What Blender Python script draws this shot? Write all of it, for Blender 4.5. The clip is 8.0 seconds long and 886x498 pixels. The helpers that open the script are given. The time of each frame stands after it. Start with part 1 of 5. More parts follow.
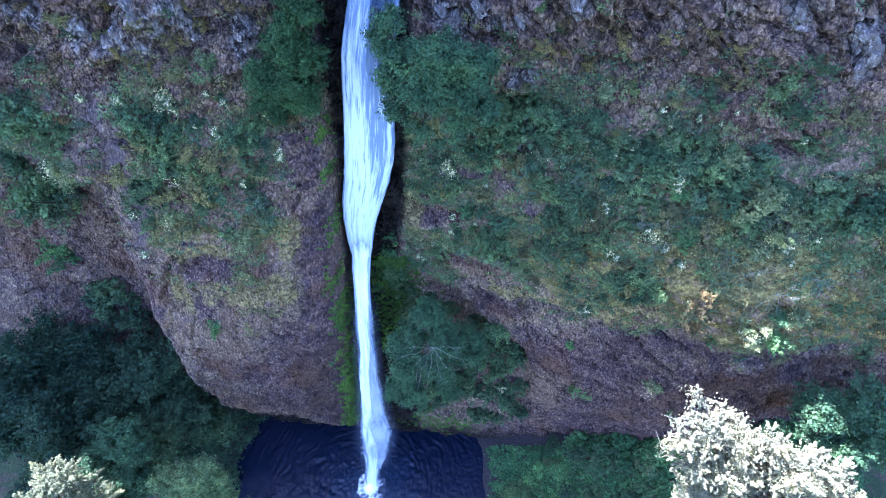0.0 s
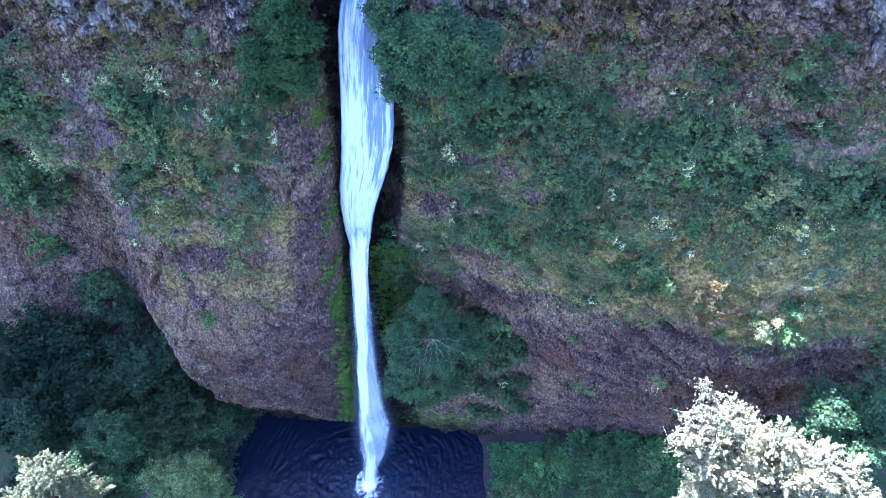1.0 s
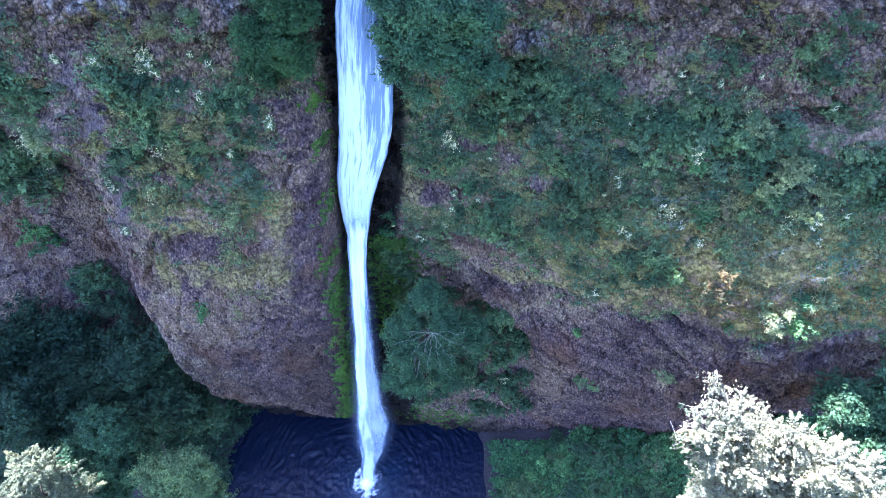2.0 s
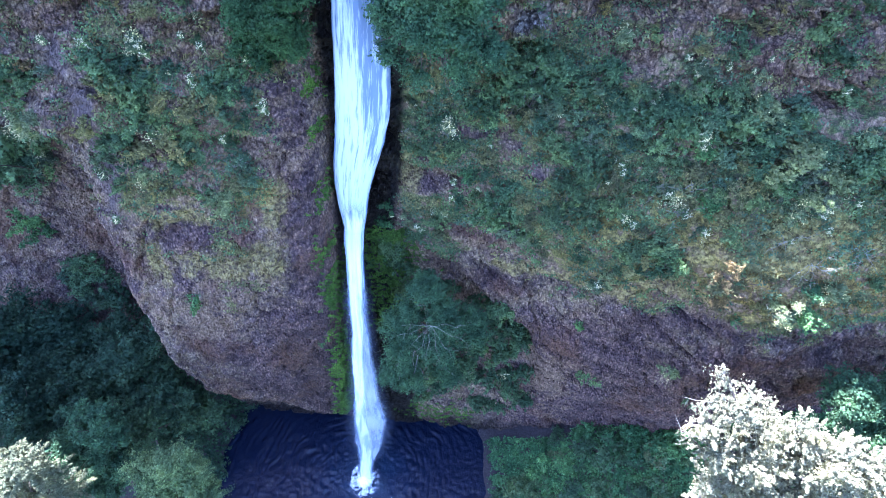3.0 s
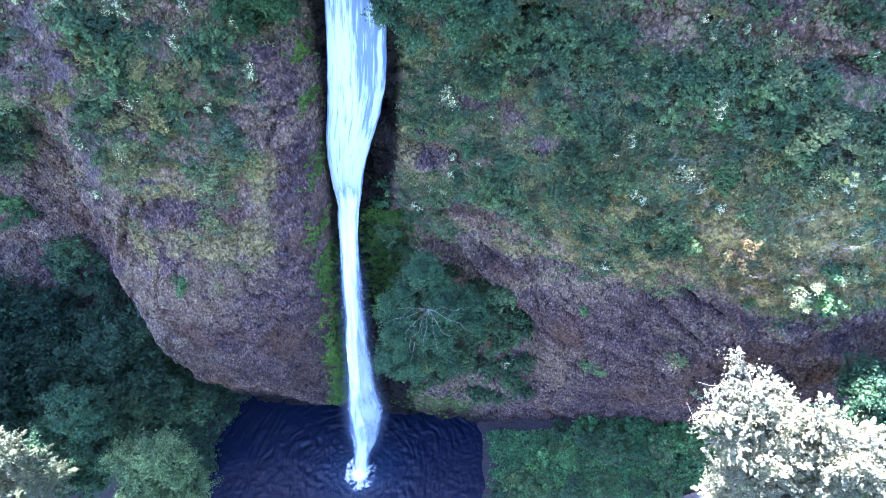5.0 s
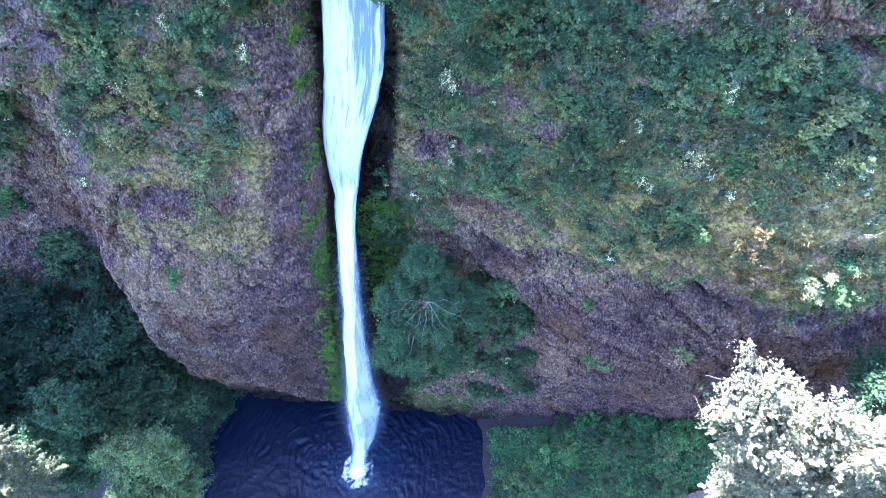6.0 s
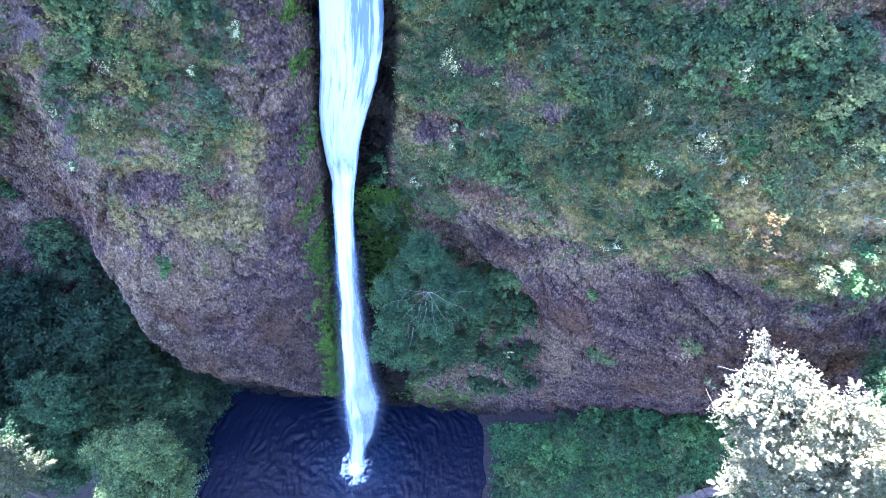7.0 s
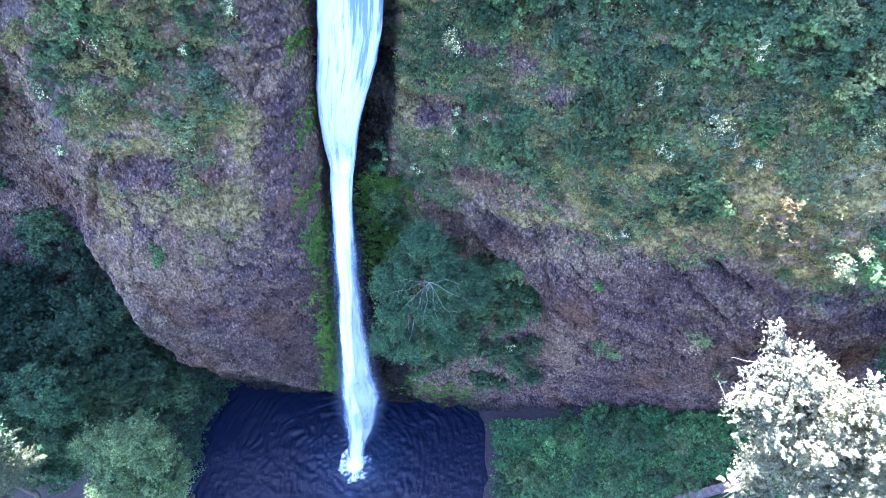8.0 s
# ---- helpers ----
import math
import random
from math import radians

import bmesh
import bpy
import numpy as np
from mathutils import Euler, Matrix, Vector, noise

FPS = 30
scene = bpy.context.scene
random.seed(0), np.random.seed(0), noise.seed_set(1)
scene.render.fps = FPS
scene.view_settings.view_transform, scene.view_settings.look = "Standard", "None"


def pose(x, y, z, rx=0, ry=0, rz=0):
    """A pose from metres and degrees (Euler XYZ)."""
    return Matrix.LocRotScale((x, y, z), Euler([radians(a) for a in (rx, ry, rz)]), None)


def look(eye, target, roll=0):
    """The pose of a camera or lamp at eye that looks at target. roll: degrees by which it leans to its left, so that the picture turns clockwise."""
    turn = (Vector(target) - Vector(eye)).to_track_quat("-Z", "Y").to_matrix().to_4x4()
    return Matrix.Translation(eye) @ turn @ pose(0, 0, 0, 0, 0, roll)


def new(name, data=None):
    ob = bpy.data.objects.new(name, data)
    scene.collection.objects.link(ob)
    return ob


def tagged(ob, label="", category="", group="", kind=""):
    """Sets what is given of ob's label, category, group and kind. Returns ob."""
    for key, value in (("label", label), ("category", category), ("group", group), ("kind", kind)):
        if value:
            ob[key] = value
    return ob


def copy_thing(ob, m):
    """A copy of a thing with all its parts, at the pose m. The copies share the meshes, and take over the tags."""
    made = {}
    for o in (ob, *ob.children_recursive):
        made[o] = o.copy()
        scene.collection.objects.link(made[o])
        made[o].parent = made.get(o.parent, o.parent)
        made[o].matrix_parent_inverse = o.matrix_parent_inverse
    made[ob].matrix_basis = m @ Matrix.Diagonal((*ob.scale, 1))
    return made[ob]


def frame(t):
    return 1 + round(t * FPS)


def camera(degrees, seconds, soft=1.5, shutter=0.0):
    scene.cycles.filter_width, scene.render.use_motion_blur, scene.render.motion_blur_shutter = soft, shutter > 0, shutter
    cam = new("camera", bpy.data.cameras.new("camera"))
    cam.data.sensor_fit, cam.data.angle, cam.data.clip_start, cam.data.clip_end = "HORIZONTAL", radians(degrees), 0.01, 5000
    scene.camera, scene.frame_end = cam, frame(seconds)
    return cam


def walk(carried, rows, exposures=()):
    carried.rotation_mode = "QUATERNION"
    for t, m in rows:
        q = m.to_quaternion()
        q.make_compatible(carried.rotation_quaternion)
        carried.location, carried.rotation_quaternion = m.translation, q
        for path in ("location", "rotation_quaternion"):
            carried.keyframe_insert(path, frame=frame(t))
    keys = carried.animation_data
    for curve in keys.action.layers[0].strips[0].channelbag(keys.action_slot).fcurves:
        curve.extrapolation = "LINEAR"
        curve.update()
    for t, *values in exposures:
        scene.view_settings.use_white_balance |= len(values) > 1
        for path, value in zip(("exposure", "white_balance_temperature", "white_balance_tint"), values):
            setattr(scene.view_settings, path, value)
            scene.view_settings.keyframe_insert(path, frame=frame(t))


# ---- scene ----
cam = camera(75.0, 8.0, soft=0.45)
# seconds, x, y, z (metres above the pool), turn x, y, z (degrees)
PATH = [
    (0.0, 0.000, -0.000, 56.430, 42.000, -0.000, 0.000),
    (0.5, 0.004, 0.117, 55.778, 41.996, -0.043, 0.085),
    (1.0, 0.018, 0.228, 55.139, 41.994, -0.085, 0.167),
    (1.5, 0.007, 0.341, 54.555, 41.993, -0.126, 0.242),
    (3.0, 0.097, 0.670, 52.935, 41.988, -0.264, 0.449),
    (3.5, 0.135, 0.696, 52.441, 41.979, -0.316, 0.510),
    (4.0, 0.155, 0.753, 51.919, 41.962, -0.366, 0.555),
    (4.5, 0.177, 0.840, 51.431, 41.936, -0.412, 0.581),
    (6.0, 0.170, 1.249, 49.879, 41.821, -0.532, 0.629),
    (6.5, 0.157, 1.384, 49.330, 41.768, -0.572, 0.648),
    (7.0, 0.123, 1.527, 48.714, 41.704, -0.607, 0.673),
    (7.5, 0.095, 1.662, 48.129, 41.636, -0.639, 0.703),
    (8.0, 0.045, 1.803, 47.613, 41.569, -0.670, 0.737),
]
walk(cam, [(t, pose(*row)) for t, *row in PATH], exposures=[(0.0, 3.66, 5130.0, 23.0), (8.0, 4.12, 5190.0, 23.0)])

# ---- light ----
SUN_EL, SUN_AZ = radians(62.9), radians(-55.9)   # height of the sun, and its turn from straight over the cliff
world = bpy.data.worlds.new("sky")
scene.world = world
world.use_nodes = True
wn = world.node_tree.nodes
sky = wn.new("ShaderNodeTexSky")
sky.sky_type = "NISHITA"
sky.sun_disc = False
sky.sun_elevation, sky.sun_rotation = SUN_EL, SUN_AZ
world.node_tree.links.new(sky.outputs[0], wn["Background"].inputs[0])
wn["Background"].inputs[1].default_value = 0.085
sun = new("sun", bpy.data.lights.new("sun", "SUN"))
sun.data.energy, sun.data.angle, sun.data.color = 5.0, radians(0.5), (1.0, 0.95, 0.86)
to_sun = Vector((math.cos(SUN_EL) * math.sin(SUN_AZ), math.cos(SUN_EL) * math.cos(SUN_AZ), math.sin(SUN_EL)))
sun.matrix_world = look(to_sun * 200, (0, 0, 0))

# ---- shape of the land ----
def hash3(i, j, k):
    h = (i * 374761393 + j * 668265263 + k * 2147483647 + 1013904223) & 0xFFFFFFFF
    h = ((h ^ (h >> 13)) * 1274126177) & 0xFFFFFFFF
    h = h ^ (h >> 16)
    return (h & 0xFFFF) / 65535.0


def vnoise(x, y, z):
    """Smooth value noise, -1 to 1, on arrays."""
    x, y, z = np.broadcast_arrays(np.asarray(x, float), np.asarray(y, float), np.asarray(z, float))
    i, j, k = (np.floor(a).astype(np.int64) for a in (x, y, z))
    u, v, w = x - i, y - j, z - k
    u, v, w = (a * a * (3 - 2 * a) for a in (u, v, w))
    total = 0
    for a in (0, 1):
        for b in (0, 1):
            for c in (0, 1):
                total = total + hash3(i + a, j + b, k + c) * (u if a else 1 - u) * (v if b else 1 - v) * (w if c else 1 - w)
    return total * 2 - 1


def fbm(x, y, z, octaves=4):
    total, gain = 0, 0.5
    for n in range(octaves):
        total = total + gain * vnoise(x + 17.3 * n, y + 5.1 * n, z + 9.7 * n)
        x, y, z, gain = x * 2.03, y * 2.03, z * 2.03, gain * 0.5
    return total


def cells(x, z):
    """Distance to the nearest and the second nearest of jittered points, and a value for the nearest."""
    i, j = np.floor(x).astype(np.int64), np.floor(z).astype(np.int64)
    f1, f2, val = np.full(x.shape, 9.0), np.full(x.shape, 9.0), np.zeros(x.shape)
    for a in (-1, 0, 1):
        for b in (-1, 0, 1):
            px, pz = i + a + hash3(i + a, j + b, i * 0 + 3), j + b + hash3(i + a, j + b, i * 0 + 8)
            d = np.hypot(px - x, pz - z)
            near = d < f1
            f2 = np.where(near, f1, np.minimum(f2, d))
            val = np.where(near, hash3(i + a, j + b, i * 0 + 21), val)
            f1 = np.where(near, d, f1)
    return f1, f2, val


def soft(v, width):
    """A rounded max(v, 0)."""
    return 0.5 * (v + np.sqrt(v * v + width * width))


def softmin(a, b, width):
    return 0.5 * (a + b - np.sqrt((a - b) ** 2 + width * width))


def cliff_base(x, z):
    """How far back (y) the cliff stands at x and height z, without its fine relief."""
    # buttress left of the falls: a rounded mass with an undercut foot
    left = np.interp(z, [6, 12, 16, 22, 27, 33, 36, 39, 43, 70], [23.4, 22.9, 22.4, 22.2, 23.0, 24.6, 25.7, 26.9, 27.6, 31])
    left = left + 0.028 * soft(np.abs(x + 13.2) - 2.5, 1.0) ** 2 * np.interp(z, [10, 20, 30, 38], [0.6, 1.5, 1.8, 0.4])
    foot = np.interp(x, [-21, -20.3, -19, -16.4, -12.4, -9.5, -7], [14, 12.6, 10.2, 8.8, 7.2, 6.2, 6.0])
    left = left + 1.7 * soft(foot - z, 0.6) + 4.5 * soft(x + np.interp(z, [8, 16, 24, 34], [7.4, 7.35, 7.3, 7.15]), 0.4)
    left = left + 3.2 * soft(-20.4 - x, 0.5) * np.clip((34.5 - z) / 4, 0, 1)
    # buttress right of the falls: leans out towards the right, set back above
    right = np.interp(x, [-4, 0, 2.5, 6, 9, 13, 17, 24, 50], [26.3, 25.4, 24.7, 23.6, 22.0, 21.0, 19.6, 19.2, 18.0])
    right = right + np.interp(z, [0, 3, 8, 13, 17, 30, 34, 38, 43, 70], [4.2, 3.5, 2.1, 0.6, 0.0, 0.0, 1.9, 4.6, 6.2, 14])
    right = right - 0.9 * np.exp(-(((x - 14.8) / 0.6) ** 2 + ((z - 28.9) / 1.7) ** 2)) - 0.9 * np.exp(-(((x - 18.5) / 0.9) ** 2 + ((z - 27.6) / 1.5) ** 2))
    lip = np.interp(x, [-4, -2.6, -1.4, 1.6, 4.2, 6.3, 7.3, 9.0, 11.5, 13], [27.4, 26.6, 25.6, 23.2, 20.4, 18.6, 15.0, 10.0, 4.0, -2])
    right = right + 1.9 * soft(lip - z, 0.5) + 2.4 * soft(np.interp(z, [24, 28, 31, 36, 42], [-3.4, -2.9, -2.4, -2.2, -1.6]) - x, 0.4) + 2.0 * soft(np.interp(x, [20, 26, 34], [8, 19, 20]) - z, 1.5) * np.interp(x, [19, 24], [0, 1])
    # what lies behind both: the chute, and the wall under the overhang
    back = np.interp(z, [0, 2, 7, 12, 15, 18, 22, 30, 43, 70], [25.9, 25.4, 24.6, 24.2, 25.4, 26.8, 27.8, 28.0, 28.4, 31.5])
    back = back + np.interp(x, [-34, -23, -19, -8, -1, 9, 12], [4.0, 4.6, 1.6, 0.4, 0.0, -1.2, -1.6]) * np.interp(z, [14, 30], [1, 0.7])
    return softmin(softmin(left, right, 0.5), back, 0.5)


# ledges with a dark undercut: from x, to x, height, depth
LEDGES = [(-2.6, 1.6, 31.4, 0.7), (3.0, 5.6, 38.7, 1.3), (16.8, 20.2, 38.0, 1.1), (-16.6, -10.6, 27.3, 0.6), (-17.2, -12.0, 29.9, 0.5), (7.0, 11.0, 41.0, 0.8),
          (12.5, 16.0, 40.6, 0.7), (-15.0, -10.0, 40.4, 0.8), (-21.0, -16.5, 40.9, 0.8), (14.0, 24.0, 30.2, 0.45), (15.0, 23.0, 28.8, 0.4), (2.0, 6.0, 34.6, 0.5), (-13.5, -9.5, 34.6, 0.5), (9.5, 14.0, 20.3, 0.5)]


# long cracks: from x and height to x and height
CRACKS = [(5.0, 25.8, 7.2, 17.8), (11.8, 24.8, 16.8, 20.8), (13.2, 25.9, 16.8, 23.7), (9.0, 15.0, 13.3, 12.7), (6.2, 25.2, 5.2, 23.1), (18.1, 21.0, 20.9, 23.8), (1.4, 25.5, 5.5, 22.0), (-15.3, 17.7, -12.7, 15.3), (-18.2, 20.7, -16.4, 14.1), (10.8, 17.5, 15.8, 15.2), (-16.5, 30.1, -19.0, 25.0)]


def cliff_y(x, z):
    """The cliff with its relief: bulges, blocks, cracks and ledges."""
    y = cliff_base(x, z)
    crag = 1 - 0.75 * np.clip(turf(x, z) * 1.6 + 0.3, 0, 1)
    crag = crag * (1 - 0.8 * patches(wander(x, z), EARTH_SCAR))
    y = y + 0.5 * fbm(x / 4.2, 0.5, z / 4.2, 3) + 0.16 * crag * fbm((x + 0.4 * z) / 0.7, 3.5, (z - 0.4 * x) / 0.5, 3)
    wx, wz = x + 0.35 * vnoise(x, 1.0, z), z + 0.35 * vnoise(x, 7.0, z)
    f1, f2, val = cells((wx + 0.4 * wz) / 0.5, (wz - 0.4 * wx) / 0.62)
    y = y - crag * (0.13 * np.clip((f2 - f1) * 4, 0, 1) - 0.20 * (val - 0.5))
    wx, wz = wx + 0.5 * fbm(x / 0.8, 4.0, z / 0.8, 3), wz + 0.4 * fbm(x / 0.8, 8.0, z / 0.8, 3)
    f1, f2, val = cells(wx / 2.6, wz / 1.7)
    rough = np.clip((z - 24) / 9, 0.25, 1.15) * (0.35 + 0.65 * crag)
    y = y + 1.0 * rough * (val - 0.5) - 0.35 * rough * np.clip((f2 - f1) * 3, 0, 1)
    step = z / 1.15 + 0.8 * vnoise(x / 3.0, 2.0, z / 6.0)
    y = y + 0.4 * rough * (step - np.floor(step) - 0.5)
    y = y + 0.5 * np.exp(-(((z - 24.6 + 0.15 * (x - 12)) / 0.35) ** 2)) * np.clip((x - 4) / 4, 0, 1) * np.clip(vnoise(x / 2.0, 1.0, 1.0) + 0.4, 0, 1)
    high = np.clip((z - 39.5) / 2.5, 0, 1)
    ribs = cells((wx + 0.75 * wz) / 0.75, (wz - 0.45 * wx) / 1.9)
    y = y + high * (0.85 * (ribs[2] - 0.5) + 0.45 * np.exp(-(((ribs[1] - ribs[0]) / 0.10) ** 2)))
    lump = cells(wx / 1.5 + 3.0, wz / 1.9)
    y = y + crag * (0.45 * (lump[2] - 0.5) + 0.30 * np.exp(-(((lump[1] - lump[0]) / 0.09) ** 2)))
    cx, cz = x + 0.25 * fbm(x / 0.9, 1.5, z / 0.9, 3), z + 0.25 * fbm(x / 0.9, 6.5, z / 0.9, 3)
    for x0, z0, x1, z1 in CRACKS:
        dx, dz = x1 - x0, z1 - z0
        along = np.clip(((cx - x0) * dx + (cz - z0) * dz) / (dx * dx + dz * dz), 0, 1)
        away = np.hypot(cx - x0 - along * dx, cz - z0 - along * dz)
        y = y + 0.55 * np.exp(-((away / 0.17) ** 2)) * (0.35 + 0.65 * np.sin(math.pi * along))
    y = y + 1.6 * np.exp(-(((x - 24.3 + 0.5 * (z - 23.2)) / 2.4) ** 2 + ((z - 23.2 - 0.12 * (x - 24)) / 0.9) ** 2))
    for x0, x1, z0, deep in LEDGES:
        w = np.clip((x - x0) / 0.6, 0, 1) * np.clip((x1 - x) / 0.6, 0, 1)
        at = z0 + 0.25 * vnoise(x / 0.9, z0, 0.5)
        y = y + w * deep * (np.exp(-(((z - at + 0.5) / 0.38) ** 2)) - 0.35 * np.exp(-(((z - at - 0.3) / 0.35) ** 2)))
    return y


def pool_edge(x, y):
    """Below 0 on the pool."""
    u, v = np.abs(x + 8.0 - 0.05 * (y - 24)) / 11.55, np.abs(y - 17.5) / 10.6
    wob = 0.035 * vnoise(x / 2.5, y / 2.5, 4.0) + 0.02 * vnoise(x / 0.8, y / 0.8, 2.0)
    return ((u ** 7 + v ** 7) ** (1 / 7) - 1 + wob) * 10.5


def ground_z(x, y):
    """The ground: the pool's bed and banks, rising to both sides, level further off."""
    d = pool_edge(x, y)
    right = np.interp(x, [4, 8, 12, 17, 30, 60], [0, 2.0, 4.3, 6.6, 8, 9])
    left = np.interp(-x, [17, 20, 25, 34, 60], [0, 1.4, 3.4, 6, 8])
    bank = 0.5 + (right + left) * np.interp(y, [-60, -10, 10, 25], [0.2, 0.7, 1, 1])
    z = np.where(d < 0, -0.25 + np.maximum(d, -5) * 0.22, np.minimum(-0.25 + d * 0.9, bank))
    return z + 0.16 * fbm(x / 2.2, y / 2.2, 0.5, 4) * np.clip(d + 0.6, 0.3, 1.5)

# ---- materials ----
def material(name):
    m = bpy.data.materials.new(name)
    m.use_nodes = True
    return m, m.node_tree.nodes, m.node_tree.links, m.node_tree.nodes["Principled BSDF"]


def ramp(nodes, links, source, stops):
    r = nodes.new("ShaderNodeValToRGB")
    while len(r.color_ramp.elements) < len(stops):
        r.color_ramp.elements.new(0.5)
    for e, (at, c) in zip(r.color_ramp.elements, stops):
        e.position, e.color = at, (*c, 1)
    links.new(source, r.inputs[0])
    return r.outputs[0]


def noise_tex(nodes, links, scale, detail=4.0, rough=0.6, stretch=(1, 1, 1), kind="noise"):
    co = nodes.new("ShaderNodeTexCoord")
    mp = nodes.new("ShaderNodeMapping")
    mp.inputs["Scale"].default_value = stretch
    links.new(co.outputs["Object"], mp.inputs[0])
    if kind == "noise":
        t = nodes.new("ShaderNodeTexNoise")
        t.inputs["Scale"].default_value, t.inputs["Detail"].default_value, t.inputs["Roughness"].default_value = scale, detail, rough
    else:
        t = nodes.new("ShaderNodeTexVoronoi")
        t.feature = kind
        t.inputs["Scale"].default_value = scale
    links.new(mp.outputs[0], t.inputs["Vector"])
    return t


def mix(nodes, links, fac, a, b, mode="MIX"):
    n = nodes.new("ShaderNodeMix")
    n.data_type, n.blend_type = "RGBA", mode
    for sock, v in ((n.inputs["Factor"], fac), (n.inputs[6], a), (n.inputs[7], b)):
        if isinstance(v, (int, float)):
            sock.default_value = v
        elif isinstance(v, tuple):
            sock.default_value = (*v, 1)
        else:
            links.new(v, sock)
    return n.outputs[2]


def bump(nodes, links, height, strength, distance, normal=None):
    b = nodes.new("ShaderNodeBump")
    b.inputs["Strength"].default_value, b.inputs["Distance"].default_value = strength, distance
    links.new(height, b.inputs["Height"])
    if normal:
        links.new(normal, b.inputs["Normal"])
    return b.outputs[0]


def attribute(nodes, name):
    a = nodes.new("ShaderNodeAttribute")
    a.attribute_name = name
    return a.outputs["Fac"]


def rock_material():
    """Purplish grey basalt with fine grain, tan and olive lichen, brown stains, turf, wet streaks and painted shade at
    its foot.
    """
    m, n, l, p = material("basalt")
    slant = (1.0, 1.0, 1.0)
    big = noise_tex(n, l, 0.25, 5, 0.6)
    mid = noise_tex(n, l, 1.1, 6, 0.75)
    fine = noise_tex(n, l, 5.0, 6, 0.8, (1.3, 1, 0.8))
    cell = noise_tex(n, l, 2.6, kind="F1", stretch=slant)
    stone = ramp(n, l, fine.outputs[0], [(0.34, (0.060, 0.042, 0.042)), (0.45, (0.116, 0.088, 0.088)), (0.55, (0.204, 0.160, 0.146)), (0.68, (0.345, 0.280, 0.245))])
    tone = ramp(n, l, cell.outputs["Color"], [(0.0, (0.6, 0.58, 0.66)), (1.0, (1.3, 1.25, 1.2))])
    stone = mix(n, l, 0.75, stone, tone, "MULTIPLY")
    grit = noise_tex(n, l, 5.2, kind="F1", stretch=(1.25, 1.0, 0.8))
    grain = ramp(n, l, grit.outputs["Distance"], [(0.05, (1.22, 1.2, 1.18)), (0.33, (0.98, 0.98, 0.98)), (0.58, (0.54, 0.52, 0.57))])
    stone = mix(n, l, 1.0, stone, grain, "MULTIPLY")
    tan = ramp(n, l, fine.outputs[0], [(0.35, (0.07, 0.05, 0.035)), (0.5, (0.22, 0.175, 0.12)), (0.68, (0.46, 0.39, 0.29))])
    lichen = ramp(n, l, mid.outputs[0], [(0.42, (0, 0, 0)), (0.56, (0.9, 0.9, 0.9))])
    bare = attribute(n, "bare")
    clean = n.new("ShaderNodeMath")
    clean.operation, clean.use_clamp = "SUBTRACT", True
    l.new(lichen, clean.inputs[0])
    l.new(bare, clean.inputs[1])
    stone = mix(n, l, bare, stone, mix(n, l, 1.0, stone, (0.78, 0.72, 0.78), "MULTIPLY"))
    stone = mix(n, l, clean.outputs[0], stone, mix(n, l, 0.6, tan, grain, "MULTIPLY"))
    blot = noise_tex(n, l, 0.7, 4, 0.7)
    stone = mix(n, l, 1.0, stone, ramp(n, l, blot.outputs[0], [(0.34, (0.52, 0.46, 0.50)), (0.5, (1.0, 0.96, 0.92)), (0.66, (1.45, 1.35, 1.2))]), "MULTIPLY")
    rust = ramp(n, l, fine.outputs[0], [(0.35, (0.035, 0.018, 0.012)), (0.65, (0.19, 0.10, 0.065))])
    stain = ramp(n, l, big.outputs[0], [(0.50, (0, 0, 0)), (0.66, (0.7, 0.7, 0.7))])
    stone = mix(n, l, stain, stone, rust)
    dust = noise_tex(n, l, 13.0, 3, 0.7)
    stone = mix(n, l, 1.0, stone, ramp(n, l, dust.outputs[0], [(0.32, (0.72, 0.72, 0.74)), (0.5, (0.98, 0.98, 0.98)), (0.68, (1.35, 1.33, 1.3))]), "MULTIPLY")
    sward = noise_tex(n, l, 1.9, 5, 0.65)
    moss = ramp(n, l, sward.outputs[0], [(0.33, (0.070, 0.050, 0.016)), (0.5, (0.175, 0.130, 0.038)), (0.66, (0.30, 0.235, 0.085))])
    herb = ramp(n, l, sward.outputs[0], [(0.33, (0.022, 0.038, 0.016)), (0.5, (0.056, 0.076, 0.030)), (0.66, (0.110, 0.116, 0.050))])
    fibre = noise_tex(n, l, 14.0, 4, 0.65, (1.5, 1.0, 0.6))
    moss = mix(n, l, 1.0, mix(n, l, attribute(n, "dry"), herb, moss), ramp(n, l, fibre.outputs[0], [(0.34, (0.42, 0.44, 0.48)), (0.5, (1, 1, 1)), (0.66, (1.5, 1.46, 1.4))]), "MULTIPLY")
    lump = noise_tex(n, l, 3.4, 3, 0.6, (1.0, 1.0, 1.3))
    moss = mix(n, l, 1.0, moss, ramp(n, l, lump.outputs[0], [(0.36, (0.40, 0.40, 0.42)), (0.5, (1, 1, 1)), (0.62, (1.45, 1.42, 1.35))]), "MULTIPLY")
    edge = n.new("ShaderNodeMath")
    edge.operation = "MULTIPLY_ADD"
    l.new(mid.outputs[0], edge.inputs[0])
    edge.inputs[1].default_value = 2.2
    l.new(attribute(n, "turf"), edge.inputs[2])
    half = n.new("ShaderNodeMapRange")
    half.inputs["From Min"].default_value, half.inputs["From Max"].default_value = 1.35, 1.75
    l.new(edge.outputs[0], half.inputs[0])
    col = mix(n, l, half.outputs[0], stone, moss)
    dirt = noise_tex(n, l, 1.5, 6, 0.72, (0.8, 1, 1.25))
    where = n.new("ShaderNodeMath")
    where.operation = "MULTIPLY_ADD"
    l.new(dirt.outputs[0], where.inputs[0])
    where.inputs[1].default_value = 2.6
